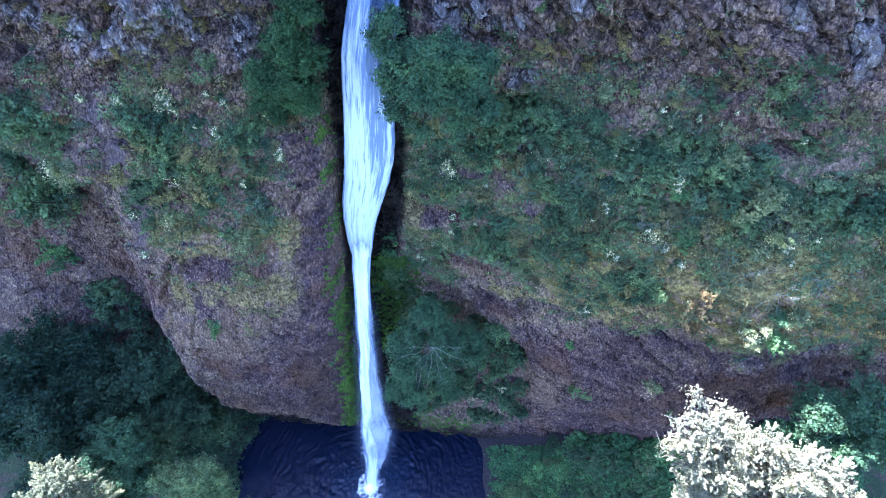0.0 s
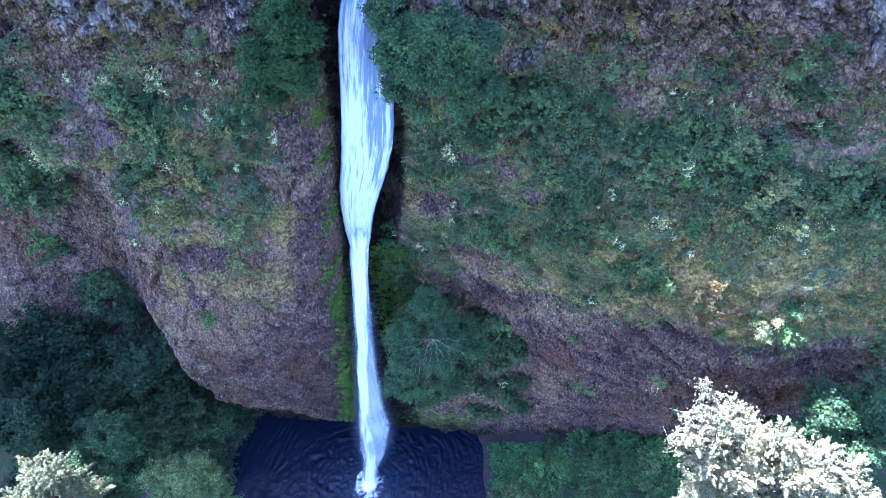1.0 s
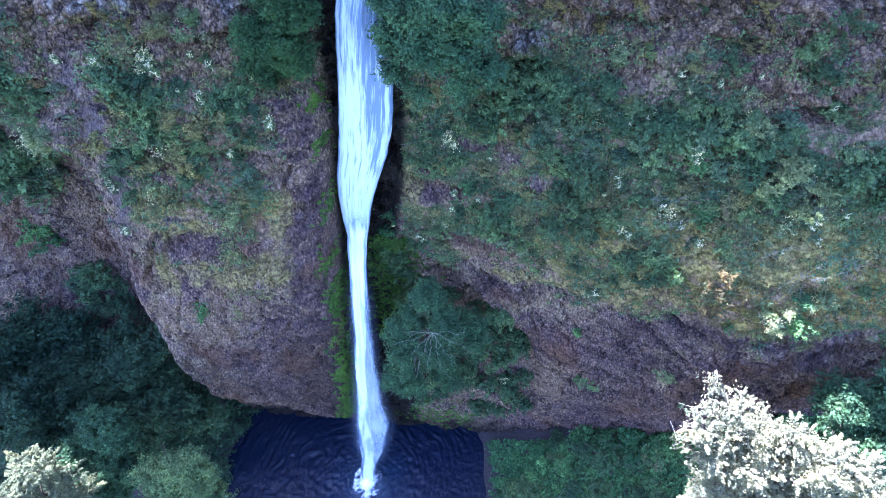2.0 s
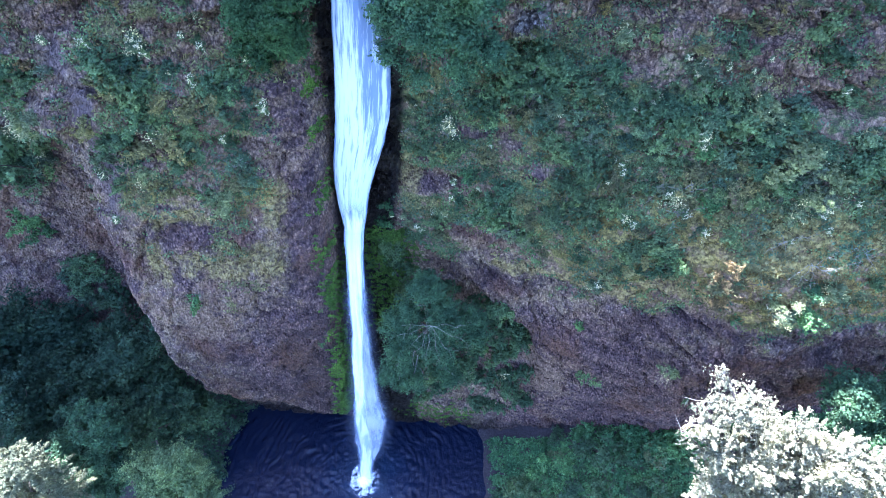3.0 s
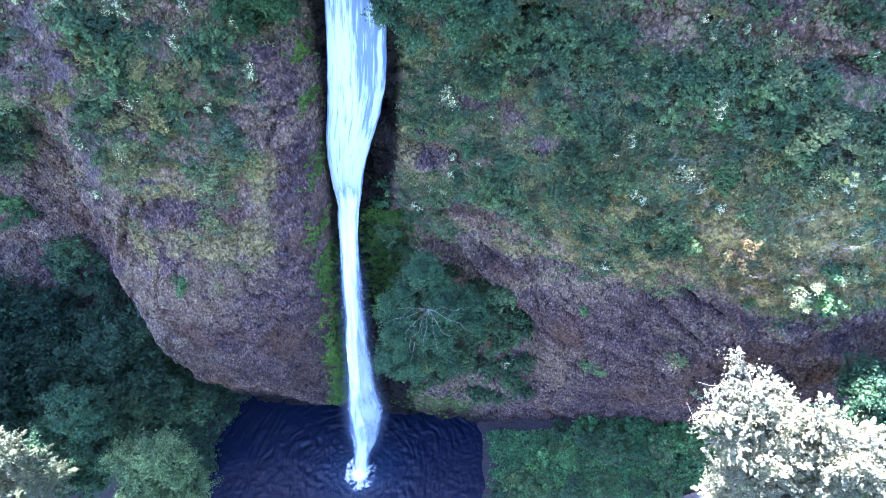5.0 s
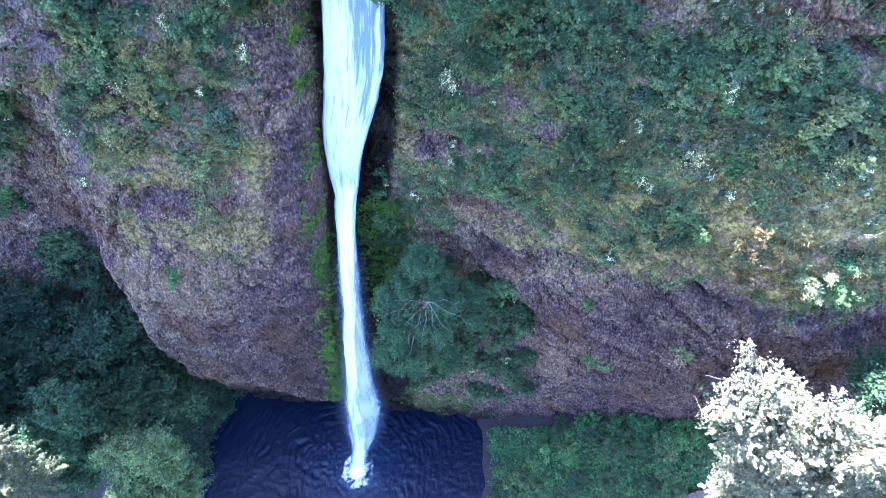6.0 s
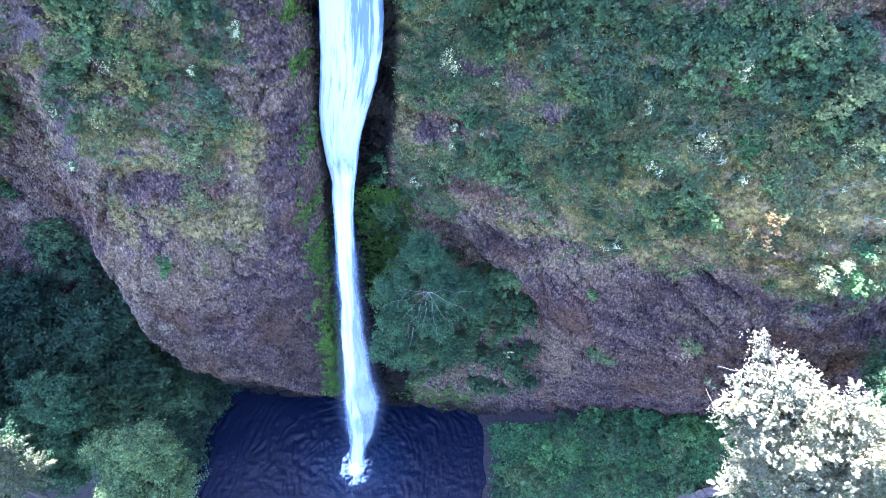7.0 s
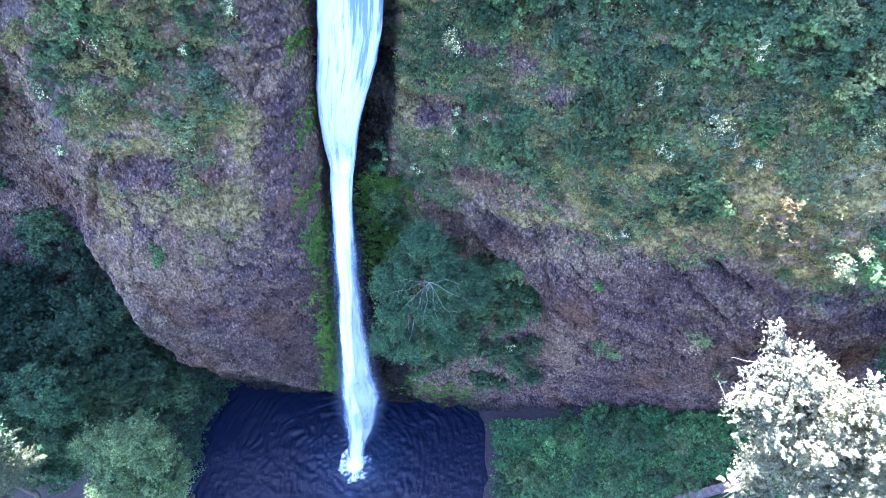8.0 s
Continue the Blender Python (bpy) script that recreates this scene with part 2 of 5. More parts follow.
    l.new(attribute(n, "earth"), where.inputs[2])
    patchy = n.new("ShaderNodeMapRange")
    patchy.inputs["From Min"].default_value, patchy.inputs["From Max"].default_value, patchy.inputs["To Max"].default_value = 1.46, 1.66, 0.85
    l.new(where.outputs[0], patchy.inputs[0])
    soil = ramp(n, l, fine.outputs[0], [(0.34, (0.05, 0.031, 0.024)), (0.5, (0.18, 0.122, 0.088)), (0.68, (0.44, 0.32, 0.23))])
    col = mix(n, l, patchy.outputs[0], col, mix(n, l, 0.45, soil, grain, "MULTIPLY"))
    crust = ramp(n, l, lump.outputs[0], [(0.36, (0.050, 0.040, 0.018)), (0.48, (0.19, 0.155, 0.052)), (0.62, (0.36, 0.31, 0.12))])
    spread = n.new("ShaderNodeMath")
    spread.operation = "MULTIPLY_ADD"
    l.new(mid.outputs[0], spread.inputs[0])
    spread.inputs[1].default_value = 2.0
    l.new(attribute(n, "olive"), spread.inputs[2])
    crusted = n.new("ShaderNodeMapRange")
    crusted.inputs["From Min"].default_value, crusted.inputs["From Max"].default_value, crusted.inputs["To Max"].default_value = 1.25, 1.65, 0.62
    l.new(spread.outputs[0], crusted.inputs[0])
    col = mix(n, l, crusted.outputs[0], col, mix(n, l, 0.35, crust, grain, "MULTIPLY"))
    bare_soil = ramp(n, l, fine.outputs[0], [(0.34, (0.055, 0.042, 0.046)), (0.5, (0.125, 0.096, 0.097)), (0.66, (0.215, 0.168, 0.16))])
    col = mix(n, l, attribute(n, "scar"), col, mix(n, l, 0.5, bare_soil, grain, "MULTIPLY"))
    chip = noise_tex(n, l, 2.4, 5, 0.7, (1.6, 1.0, 0.8))
    face = ramp(n, l, chip.outputs[0], [(0.40, (0.036, 0.030, 0.028)), (0.49, (0.165, 0.148, 0.138)), (0.60, (0.42, 0.38, 0.35))])
    col = mix(n, l, attribute(n, "pale"), col, mix(n, l, 0.5, face, grain, "MULTIPLY"))
    crack = noise_tex(n, l, 1.5, kind="DISTANCE_TO_EDGE", stretch=(1.3, 1.0, 0.8))
    warp = n.new("ShaderNodeVectorMath")
    warp.operation = "MULTIPLY_ADD"
    l.new(mid.outputs["Color"], warp.inputs[0])
    warp.inputs[1].default_value = (0.9, 0.9, 0.9)
    l.new(crack.inputs["Vector"].links[0].from_socket, warp.inputs[2])
    l.new(warp.outputs[0], crack.inputs["Vector"])
    gap = ramp(n, l, crack.outputs["Distance"], [(0.0, (0.12, 0.10, 0.12)), (0.05, (0.6, 0.58, 0.6)), (0.14, (1.1, 1.1, 1.1))])
    col = mix(n, l, attribute(n, "broken"), col, mix(n, l, 0.8, col, gap, "MULTIPLY"))
    # one darkening for wet rock and for the painted shade at the foot
    wet_shade = attribute(n, "wet_shade")
    col = mix(n, l, wet_shade, col, mix(n, l, 1.0, col, (0.06, 0.065, 0.085), "MULTIPLY"))
    l.new(col, p.inputs["Base Color"])
    gloss = n.new("ShaderNodeMapRange")
    gloss.inputs["To Min"].default_value, gloss.inputs["To Max"].default_value = 0.85, 0.55
    p.inputs["Specular IOR Level"].default_value = 0.22
    l.new(wet_shade, gloss.inputs[0])
    l.new(gloss.outputs[0], p.inputs["Roughness"])
    b = bump(n, l, grit.outputs["Distance"], 0.8, -0.25)
    relief = n.new("ShaderNodeMapRange")
    relief.inputs["To Min"].default_value, relief.inputs["To Max"].default_value = 0.8, 0.12
    l.new(half.outputs[0], relief.inputs[0])
    l.new(relief.outputs[0], b.node.inputs["Strength"])
    b = bump(n, l, fine.outputs[0], 0.8, 0.07, b)
    l.new(relief.outputs[0], b.node.inputs["Strength"])
    b = bump(n, l, mid.outputs[0], 0.7, 0.35, b)
    b = bump(n, l, lump.outputs[0], 0.5, 0.14, b)
    l.new(b, p.inputs["Normal"])
    return m


def ground_material():
    m, n, l, p = material("bank_soil")
    mid, fine = noise_tex(n, l, 0.9, 6, 0.7), noise_tex(n, l, 7.0, 5, 0.7)
    soil = ramp(n, l, fine.outputs[0], [(0.3, (0.03, 0.022, 0.016)), (0.6, (0.10, 0.08, 0.06)), (0.8, (0.2, 0.17, 0.14))])
    green = ramp(n, l, fine.outputs[0], [(0.3, (0.012, 0.03, 0.012)), (0.7, (0.05, 0.10, 0.035))])
    dry = mix(n, l, ramp(n, l, mid.outputs[0], [(0.4, (0, 0, 0)), (0.55, (1, 1, 1))]), soil, green)
    mud = ramp(n, l, fine.outputs[0], [(0.3, (0.012, 0.009, 0.011)), (0.5, (0.036, 0.028, 0.033)), (0.75, (0.085, 0.068, 0.074))])
    l.new(mix(n, l, attribute(n, "damp"), dry, mud), p.inputs["Base Color"])
    p.inputs["Roughness"].default_value = 0.9
    l.new(bump(n, l, fine.outputs[0], 0.8, 0.1), p.inputs["Normal"])
    return m


def leaf_material(name, dark, light, translucency=0.3, rough=0.65, vary=1.0):
    m, n, l, p = material(name)
    geo = n.new("ShaderNodeNewGeometry")
    info = n.new("ShaderNodeObjectInfo")
    mean = tuple((a + 1.3 * b) / 2.2 for a, b in zip(dark, light))
    col = ramp(n, l, geo.outputs["Random Per Island"], [(0.0, tuple(c * 0.62 for c in mean)), (0.75, tuple(c * 1.15 for c in mean)), (1.0, tuple(min(1, c * 1.6) for c in mean))])
    tone = ramp(n, l, info.outputs["Random"], [(0.0, (0.52, 0.60, 0.66)), (0.5, (1.0, 1.0, 1.0)), (1.0, (1.34, 1.26, 1.06))])
    patch = noise_tex(n, l, 0.8, 3)
    shade = ramp(n, l, patch.outputs[0], [(0.3, (0.55, 0.62, 0.65)), (0.5, (1, 1, 1)), (0.7, (1.5, 1.4, 1.15))])
    col = mix(n, l, 1.0, mix(n, l, vary, col, tone, "MULTIPLY"), shade, "MULTIPLY")
    l.new(col, p.inputs["Base Color"])
    p.inputs["Roughness"].default_value = rough
    p.inputs["Specular IOR Level"].default_value = 0.15
    t = n.new("ShaderNodeBsdfTranslucent")
    l.new(col, t.inputs[0])
    s = n.new("ShaderNodeMixShader")
    s.inputs[0].default_value = translucency
    l.new(p.outputs[0], s.inputs[1])
    l.new(t.outputs[0], s.inputs[2])
    l.new(s.outputs[0], n["Material Output"].inputs[0])
    return m


def bark_material(name, dark, light):
    m, n, l, p = material(name)
    t = noise_tex(n, l, 5.0, 5, 0.7, (1, 1, 0.25))
    l.new(ramp(n, l, t.outputs[0], [(0.3, dark), (0.7, light)]), p.inputs["Base Color"])
    p.inputs["Roughness"].default_value = 0.85
    l.new(bump(n, l, t.outputs[0], 0.6, 0.03), p.inputs["Normal"])
    return m


def block_material():
    """Pale weathered basalt, pitted and cracked."""
    m, n, l, p = material("weathered_basalt")
    fine, pits, big = noise_tex(n, l, 4.0, 6, 0.7), noise_tex(n, l, 5.0, kind="F1"), noise_tex(n, l, 1.3, 3, 0.6)
    col = ramp(n, l, fine.outputs[0], [(0.36, (0.05, 0.046, 0.052)), (0.48, (0.20, 0.19, 0.20)), (0.62, (0.44, 0.425, 0.43))])
    col = mix(n, l, 0.7, col, ramp(n, l, pits.outputs["Distance"], [(0.1, (1.15, 1.15, 1.15)), (0.6, (0.45, 0.44, 0.46))]), "MULTIPLY")
    l.new(mix(n, l, ramp(n, l, big.outputs[0], [(0.42, (0, 0, 0)), (0.55, (0.85, 0.85, 0.85))]), col, (0.085, 0.068, 0.066)), p.inputs["Base Color"])
    p.inputs["Roughness"].default_value = 0.85
    l.new(bump(n, l, fine.outputs[0], 0.8, 0.15), p.inputs["Normal"])
    return m


def pool_material():
    m, n, l, p = material("pool_water")
    l.new(mix(n, l, attribute(n, "bubbles"), (0.007, 0.011, 0.029), (0.020, 0.038, 0.078)), p.inputs["Base Color"])
    p.inputs["Roughness"].default_value = 0.06
    p.inputs["IOR"].default_value = 1.33
    a = noise_tex(n, l, 4.5, 4, 0.65, (1.0, 0.7, 1))
    b = noise_tex(n, l, 11.0, 3, 0.6)
    nrm = bump(n, l, a.outputs[0], 0.6, 0.12)
    l.new(bump(n, l, b.outputs[0], 0.4, 0.05, nrm), p.inputs["Normal"])
    return m


def white_water(name, dark, light, most=1.0, across=4.0, pull=0.16, solid=0.42, thin=0.1, soften=0.5, torn=0.6):
    """White water with streaks along the flow. Attribute "flow" says how thick it runs (1: solid white, 0: nothing), "run" how far across and along it a place lies."""
    m, n, l, p = material(name)
    run = n.new("ShaderNodeAttribute")
    run.attribute_name = "run"
    def strands(scale, stretch, detail):
        mp = n.new("ShaderNodeMapping")
        mp.inputs["Scale"].default_value = (stretch[0], stretch[1], 1)
        l.new(run.outputs["Vector"], mp.inputs[0])
        t = n.new("ShaderNodeTexNoise")
        t.inputs["Scale"].default_value, t.inputs["Detail"].default_value, t.inputs["Roughness"].default_value = scale, detail, 0.6
        l.new(mp.outputs[0], t.inputs["Vector"])
        return t.outputs[0]
    streak, tear = strands(across, (1.0, pull), 5), strands(across * 0.5, (1.0, pull * 1.6), 4)
    flow = attribute(n, "flow")
    def madd(value, factor, offset):
        k = n.new("ShaderNodeMath")
        k.operation = "MULTIPLY_ADD"
        l.new(value, k.inputs[0])
        k.inputs[1].default_value = factor
        if isinstance(offset, float):
            k.inputs[2].default_value = offset
        else:
            l.new(offset, k.inputs[2])
        return k.outputs[0]
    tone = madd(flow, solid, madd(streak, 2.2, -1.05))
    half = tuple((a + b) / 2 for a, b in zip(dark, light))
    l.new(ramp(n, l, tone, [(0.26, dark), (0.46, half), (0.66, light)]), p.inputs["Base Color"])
    p.inputs["Roughness"].default_value = 0.5
    g, mixer = n.new("ShaderNodeBsdfTransparent"), n.new("ShaderNodeMixShader")
    f = n.new("ShaderNodeMapRange")
    f.interpolation_type = "SMOOTHSTEP"
    f.inputs["From Min"].default_value, f.inputs["From Max"].default_value, f.inputs["To Max"].default_value = thin, thin + soften, most
    l.new(madd(tear, torn, madd(flow, 1.0, -0.5 * torn)), f.inputs[0])
    l.new(f.outputs[0], mixer.inputs[0])
    l.new(g.outputs[0], mixer.inputs[1])
    l.new(p.outputs[0], mixer.inputs[2])
    l.new(mixer.outputs[0], n["Material Output"].inputs[0])
    return m


ROCK, SOIL, POOL = rock_material(), ground_material(), pool_material()
LEAF = {
    "dark": leaf_material("dark_leaves", (0.034, 0.068, 0.036), (0.112, 0.185, 0.095)),
    "green": leaf_material("green_leaves", (0.036, 0.066, 0.032), (0.128, 0.19, 0.092)),
    "olive": leaf_material("olive_leaves", (0.06, 0.066, 0.03), (0.2, 0.198, 0.098)),
    "young": leaf_material("young_leaves", (0.052, 0.092, 0.041), (0.170, 0.240, 0.106)),
    "pale": leaf_material("sage_leaves", (0.05, 0.075, 0.040), (0.18, 0.225, 0.125)),
    "teal": leaf_material("teal_leaves", (0.04, 0.072, 0.044), (0.135, 0.205, 0.122)),
    "sage": leaf_material("grey_sage_leaves", (0.055, 0.078, 0.05), (0.18, 0.22, 0.145)),
    "bright": leaf_material("bright_leaves", (0.028, 0.075, 0.032), (0.11, 0.21, 0.095)),
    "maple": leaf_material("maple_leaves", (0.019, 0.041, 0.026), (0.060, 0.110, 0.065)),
    "bank": leaf_material("bank_leaves", (0.042, 0.112, 0.048), (0.16, 0.32, 0.128)),
    "tree": leaf_material("dark_tree_leaves", (0.022, 0.052, 0.028), (0.078, 0.15, 0.08), vary=0.0),
    "ochre": leaf_material("yellow_moss", (0.085, 0.074, 0.030), (0.195, 0.168, 0.075)),
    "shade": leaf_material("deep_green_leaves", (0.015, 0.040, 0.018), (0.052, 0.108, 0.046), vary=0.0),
    "straw": leaf_material("withered_leaves", (0.08, 0.062, 0.035), (0.18, 0.142, 0.08), 0.35),
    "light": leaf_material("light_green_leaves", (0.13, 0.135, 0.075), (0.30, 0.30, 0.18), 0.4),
    # sun glare put into the colour: far paler than real foliage
    "sunny": leaf_material("glare_leaves", (0.34, 0.3, 0.18), (0.58, 0.51, 0.33), 0.5),
}
PAVING = bark_material("trodden_earth", (0.045, 0.038, 0.038), (0.085, 0.072, 0.070))
WALL_STONE = bark_material("pale_wall_stone", (0.10, 0.078, 0.072), (0.22, 0.175, 0.165))
STRAW = leaf_material("dry_grass_blades", (0.105, 0.088, 0.036), (0.19, 0.16, 0.07), 0.25, 0.7)
MOSS = leaf_material("moss_tufts", (0.020, 0.052, 0.011), (0.096, 0.170, 0.036), 0.2, 0.8)
BLOSSOM = leaf_material("cream_blossom", (0.40, 0.39, 0.22), (0.62, 0.59, 0.38), 0.3, 0.6)
# cream, as some of these blooms stand for sunlit leaves
WHITE_BLOOM = leaf_material("petals_and_sunlit_leaves", (0.46, 0.44, 0.30), (0.62, 0.59, 0.42), 0.3, 0.6, vary=0.5)
BARK = bark_material("bark", (0.03, 0.025, 0.02), (0.12, 0.10, 0.085))
PALE_ROCK = block_material()
PALE_BARK = bark_material("pale_bark", (0.12, 0.12, 0.11), (0.26, 0.26, 0.24))
SHEET = white_water("water_sheet", (0.12, 0.18, 0.33), (0.46, 0.54, 0.68), across=8.0, pull=0.06, solid=0.66, thin=0.06, soften=0.22, torn=0.12)
PLUME = white_water("water_plume", (0.28, 0.37, 0.60), (0.68, 0.74, 0.84), most=0.95, across=3.2, pull=0.14, solid=0.78, thin=0.12, soften=0.75, torn=0.7)
VEIL = white_water("water_veil", (0.26, 0.36, 0.62), (0.55, 0.64, 0.82), most=0.54, across=2.4, pull=0.22, solid=0.80, thin=0.10, soften=0.9, torn=0.55)
MIST = white_water("water_mist", (0.30, 0.38, 0.62), (0.46, 0.54, 0.74), most=0.15, across=1.4, pull=0.4, solid=0.8, thin=0.05, soften=0.9, torn=0.35)
FOAM = white_water("white_foam", (0.50, 0.58, 0.74), (0.90, 0.93, 0.97), across=3.6, pull=0.9, solid=0.65, thin=0.30, soften=0.5, torn=1.2)

# ---- builders ----
def mesh_of(name, verts, faces, mat, smooth=False):
    """A mesh from arrays of places and of faces with one count of corners."""
    me = bpy.data.meshes.new(name)
    verts, faces = np.asarray(verts, np.float32), np.asarray(faces, np.int32)
    me.vertices.add(len(verts))
    me.vertices.foreach_set("co", verts.ravel())
    k = faces.shape[1]
    me.loops.add(faces.size)
    me.loops.foreach_set("vertex_index", faces.ravel())
    me.polygons.add(len(faces))
    me.polygons.foreach_set("loop_start", np.arange(0, faces.size, k, dtype=np.int32))
    me.polygons.foreach_set("use_smooth", np.full(len(faces), smooth))
    me.update(calc_edges=True)
    me.materials.append(mat)
    return me


def thing(name, label, category, place=(0, 0, 0), group="", kind=""):
    ob = new(name)
    ob.empty_display_size = 0.3
    ob.location = place
    return tagged(ob, label, category, group, kind)


def part(name, me, parent, label="", kind=""):
    ob = new(name, me)
    ob.parent = parent
    return tagged(ob, label, "", "", kind)


def grid_faces(nu, nv):
    """Quads of a grid whose vertex (i, j) has the number i * nv + j."""
    i, j = np.meshgrid(np.arange(nu - 1), np.arange(nv - 1), indexing="ij")
    a = (i * nv + j).ravel()
    return np.stack([a, a + nv, a + nv + 1, a + 1], 1)


def tubes(paths, radii, sides=5):
    """Tapered round tubes along paths (each n x 3), with a radius for each point."""
    V, Fc, base = [], [], 0
    for path, rad in zip(paths, radii):
        path, rad = np.asarray(path, float), np.asarray(rad, float)
        d = np.gradient(path, axis=0)
        d /= np.linalg.norm(d, axis=1, keepdims=True) + 1e-9
        ref = np.where(np.abs(d[:, 2:3]) > 0.9, [[1.0, 0, 0]], [[0, 0, 1.0]])
        u = np.cross(d, ref)
        u /= np.linalg.norm(u, axis=1, keepdims=True) + 1e-9
        w = np.cross(d, u)
        a = np.arange(sides) * 2 * math.pi / sides
        ring = path[:, None] + rad[:, None, None] * (np.cos(a)[None, :, None] * u[:, None] + np.sin(a)[None, :, None] * w[:, None])
        V.append(ring.reshape(-1, 3))
        n = len(path)
        i, j = np.meshgrid(np.arange(n - 1), np.arange(sides), indexing="ij")
        q = base + np.stack([i * sides + j, i * sides + (j + 1) % sides, (i + 1) * sides + (j + 1) % sides, (i + 1) * sides + j], -1)
        Fc.append(q.reshape(-1, 4))
        base += n * sides
    return np.concatenate(V), np.concatenate(Fc)


def unit(v):
    return v / (np.linalg.norm(v, axis=1, keepdims=True) + 1e-9)


def leaf_quads(rng, places, facing, length, width=0.8):
    """A pointed, slightly bent leaf at each place, its face turned about as 'facing' says."""
    n = len(places)
    nrm = unit(facing + rng.normal(0, 0.45, (n, 3)))
    along = unit(np.cross(nrm, rng.normal(0, 1, (n, 3))))
    side = np.cross(nrm, along)
    size = (length * rng.uniform(0.6, 1.35, n))[:, None]
    tip = places + along * size * 0.55 - nrm * size * 0.12
    root = places - along * size * 0.5
    a = places + side * size * width * 0.5 + along * size * 0.05
    b = places - side * size * width * 0.5 + along * size * 0.05
    V = np.stack([root, a, tip, b], 1).reshape(-1, 3)
    return V, np.arange(4 * n).reshape(n, 4)


def leaf_tris(rng, places, facing, length):
    """Like leaf_quads, with three-cornered leaves for foliage that stays far off."""
    n = len(places)
    nrm = unit(facing + rng.normal(0, 0.5, (n, 3)))
    along = unit(np.cross(nrm, rng.normal(0, 1, (n, 3))))
    side = np.cross(nrm, along)
    size = (length * rng.uniform(0.6, 1.35, n))[:, None]
    V = np.stack([places - along * size * 0.4 + side * size * 0.45, places - along * size * 0.4 - side * size * 0.45, places + along * size * 0.75], 1)
    return V.reshape(-1, 3), np.arange(3 * n).reshape(n, 3)


def crown_points(rng, blobs, n, inner=0.4, twig=0.22, up=0.35, ragged=0.28, lift=0.25):
    """Leaf places and facings: tufts of leaves on round masses, ragged in outline and with gaps between them."""
    blobs = np.asarray(blobs, float)
    area = blobs[:, 3] ** 2
    sprays = max(12, n // 32)
    pick = rng.choice(len(blobs), sprays, p=area / area.sum())
    d = unit(rng.normal(0, 1, (sprays, 3)) + np.array([0, -0.25, up]))
    lobes = 1 + ragged * 1.4 * vnoise(d[:, 0] * 2.3 + pick * 7.1, d[:, 1] * 2.3, d[:, 2] * 2.3) + ragged * 0.5 * rng.normal(0, 1, sprays)
    rad = blobs[pick, 3] * (inner + (1.0 - inner) * rng.uniform(0, 1, sprays) ** 0.45) * lobes
    c = blobs[pick, :3] + d * rad[:, None]
    keep = vnoise(c[:, 0] * 1.1, c[:, 1] * 1.1, c[:, 2] * 1.1) > -0.4
    c, d = c[keep], d[keep]
    per = rng.integers(18, 46, len(c))
    idx = np.repeat(np.arange(len(c)), per)
    size = (twig * rng.uniform(0.6, 1.4, len(c)))[idx][:, None]
    ball = unit(rng.normal(0, 1, (len(idx), 3)))
    off = ball * size * rng.uniform(0.3, 1.05, (len(idx), 1)) ** 0.5 * np.array([1.1, 1.1, 0.75]) + d[idx] * size * rng.normal(0, 0.5, (len(idx), 1))
    return c[idx] + off, unit(0.9 * ball + 0.5 * d[idx] + np.array([0, -0.1, lift]))


def lobed(rng, blobs, each=11, share=0.40):
    """Smaller round masses over the outside of large ones, so that a crown shows boughs with dark gaps between them."""
    blobs = np.asarray(blobs, float)
    out = []
    for x, y, z, r in blobs:
        d = unit(rng.normal(0, 1, (each, 3)) + np.array([0, -0.35, 0.45]))
        for k in range(each):
            out.append((*(np.array([x, y, z]) + d[k] * r * rng.uniform(0.55, 0.85)), r * share * rng.uniform(0.65, 1.2)))
        out.append((x, y, z, r * 0.45))
    return np.array(out)


def spray_points(rng, blobs, per=260, size=1.0, lift=0.6):
    """Leaf places and facings on finger-like sprays that stand out from round masses, with gaps between them."""
    blobs = np.asarray(blobs, float)
    count = np.maximum(3, (17 * blobs[:, 3] ** 2 / size).astype(int))
    pick = np.repeat(np.arange(len(blobs)), count)
    n = len(pick)
    d = unit(rng.normal(0, 1, (n, 3)) + np.array([0, -0.2, 0.55]))
    lobe = vnoise(d[:, 0] * 1.9 + pick * 5.3, d[:, 1] * 1.9, d[:, 2] * 1.9)
    pick, d, lobe = pick[lobe > -0.36], d[lobe > -0.36], lobe[lobe > -0.36]
    n = len(pick)
    r = blobs[pick, 3] * (1 + 0.3 * lobe)
    root = blobs[pick, :3] + d * (r * rng.uniform(0.35, 0.75, n))[:, None]
    axis = unit(d + rng.normal(0, 0.3, (n, 3)) + np.array([0, 0, 0.25]))
    length = size * rng.uniform(0.35, 1.25, n) * np.clip(r, 0.5, 1.3)
    idx = np.repeat(np.arange(n), (per * np.clip(length, 0.4, 1.3)).astype(int))
    m = len(idx)
    t = rng.uniform(0, 1, m)
    around = unit(rng.normal(0, 1, (m, 3)))
    knot = 0.75 + 0.35 * np.sin(t * 17 + idx * 1.7)
    wide = length[idx] * 0.24 * knot * (1.15 - t) ** 0.5 * rng.uniform(0.3, 1.0, m) ** 0.5
    droop = np.stack([0 * t, 0 * t, -0.18 * length[idx] * t * t], -1)
    place = root[idx] + axis[idx] * (length[idx] * t)[:, None] + around * wide[:, None] + droop
    return place, unit(0.8 * around + 0.5 * axis[idx] + np.array([0, -0.1, lift]))


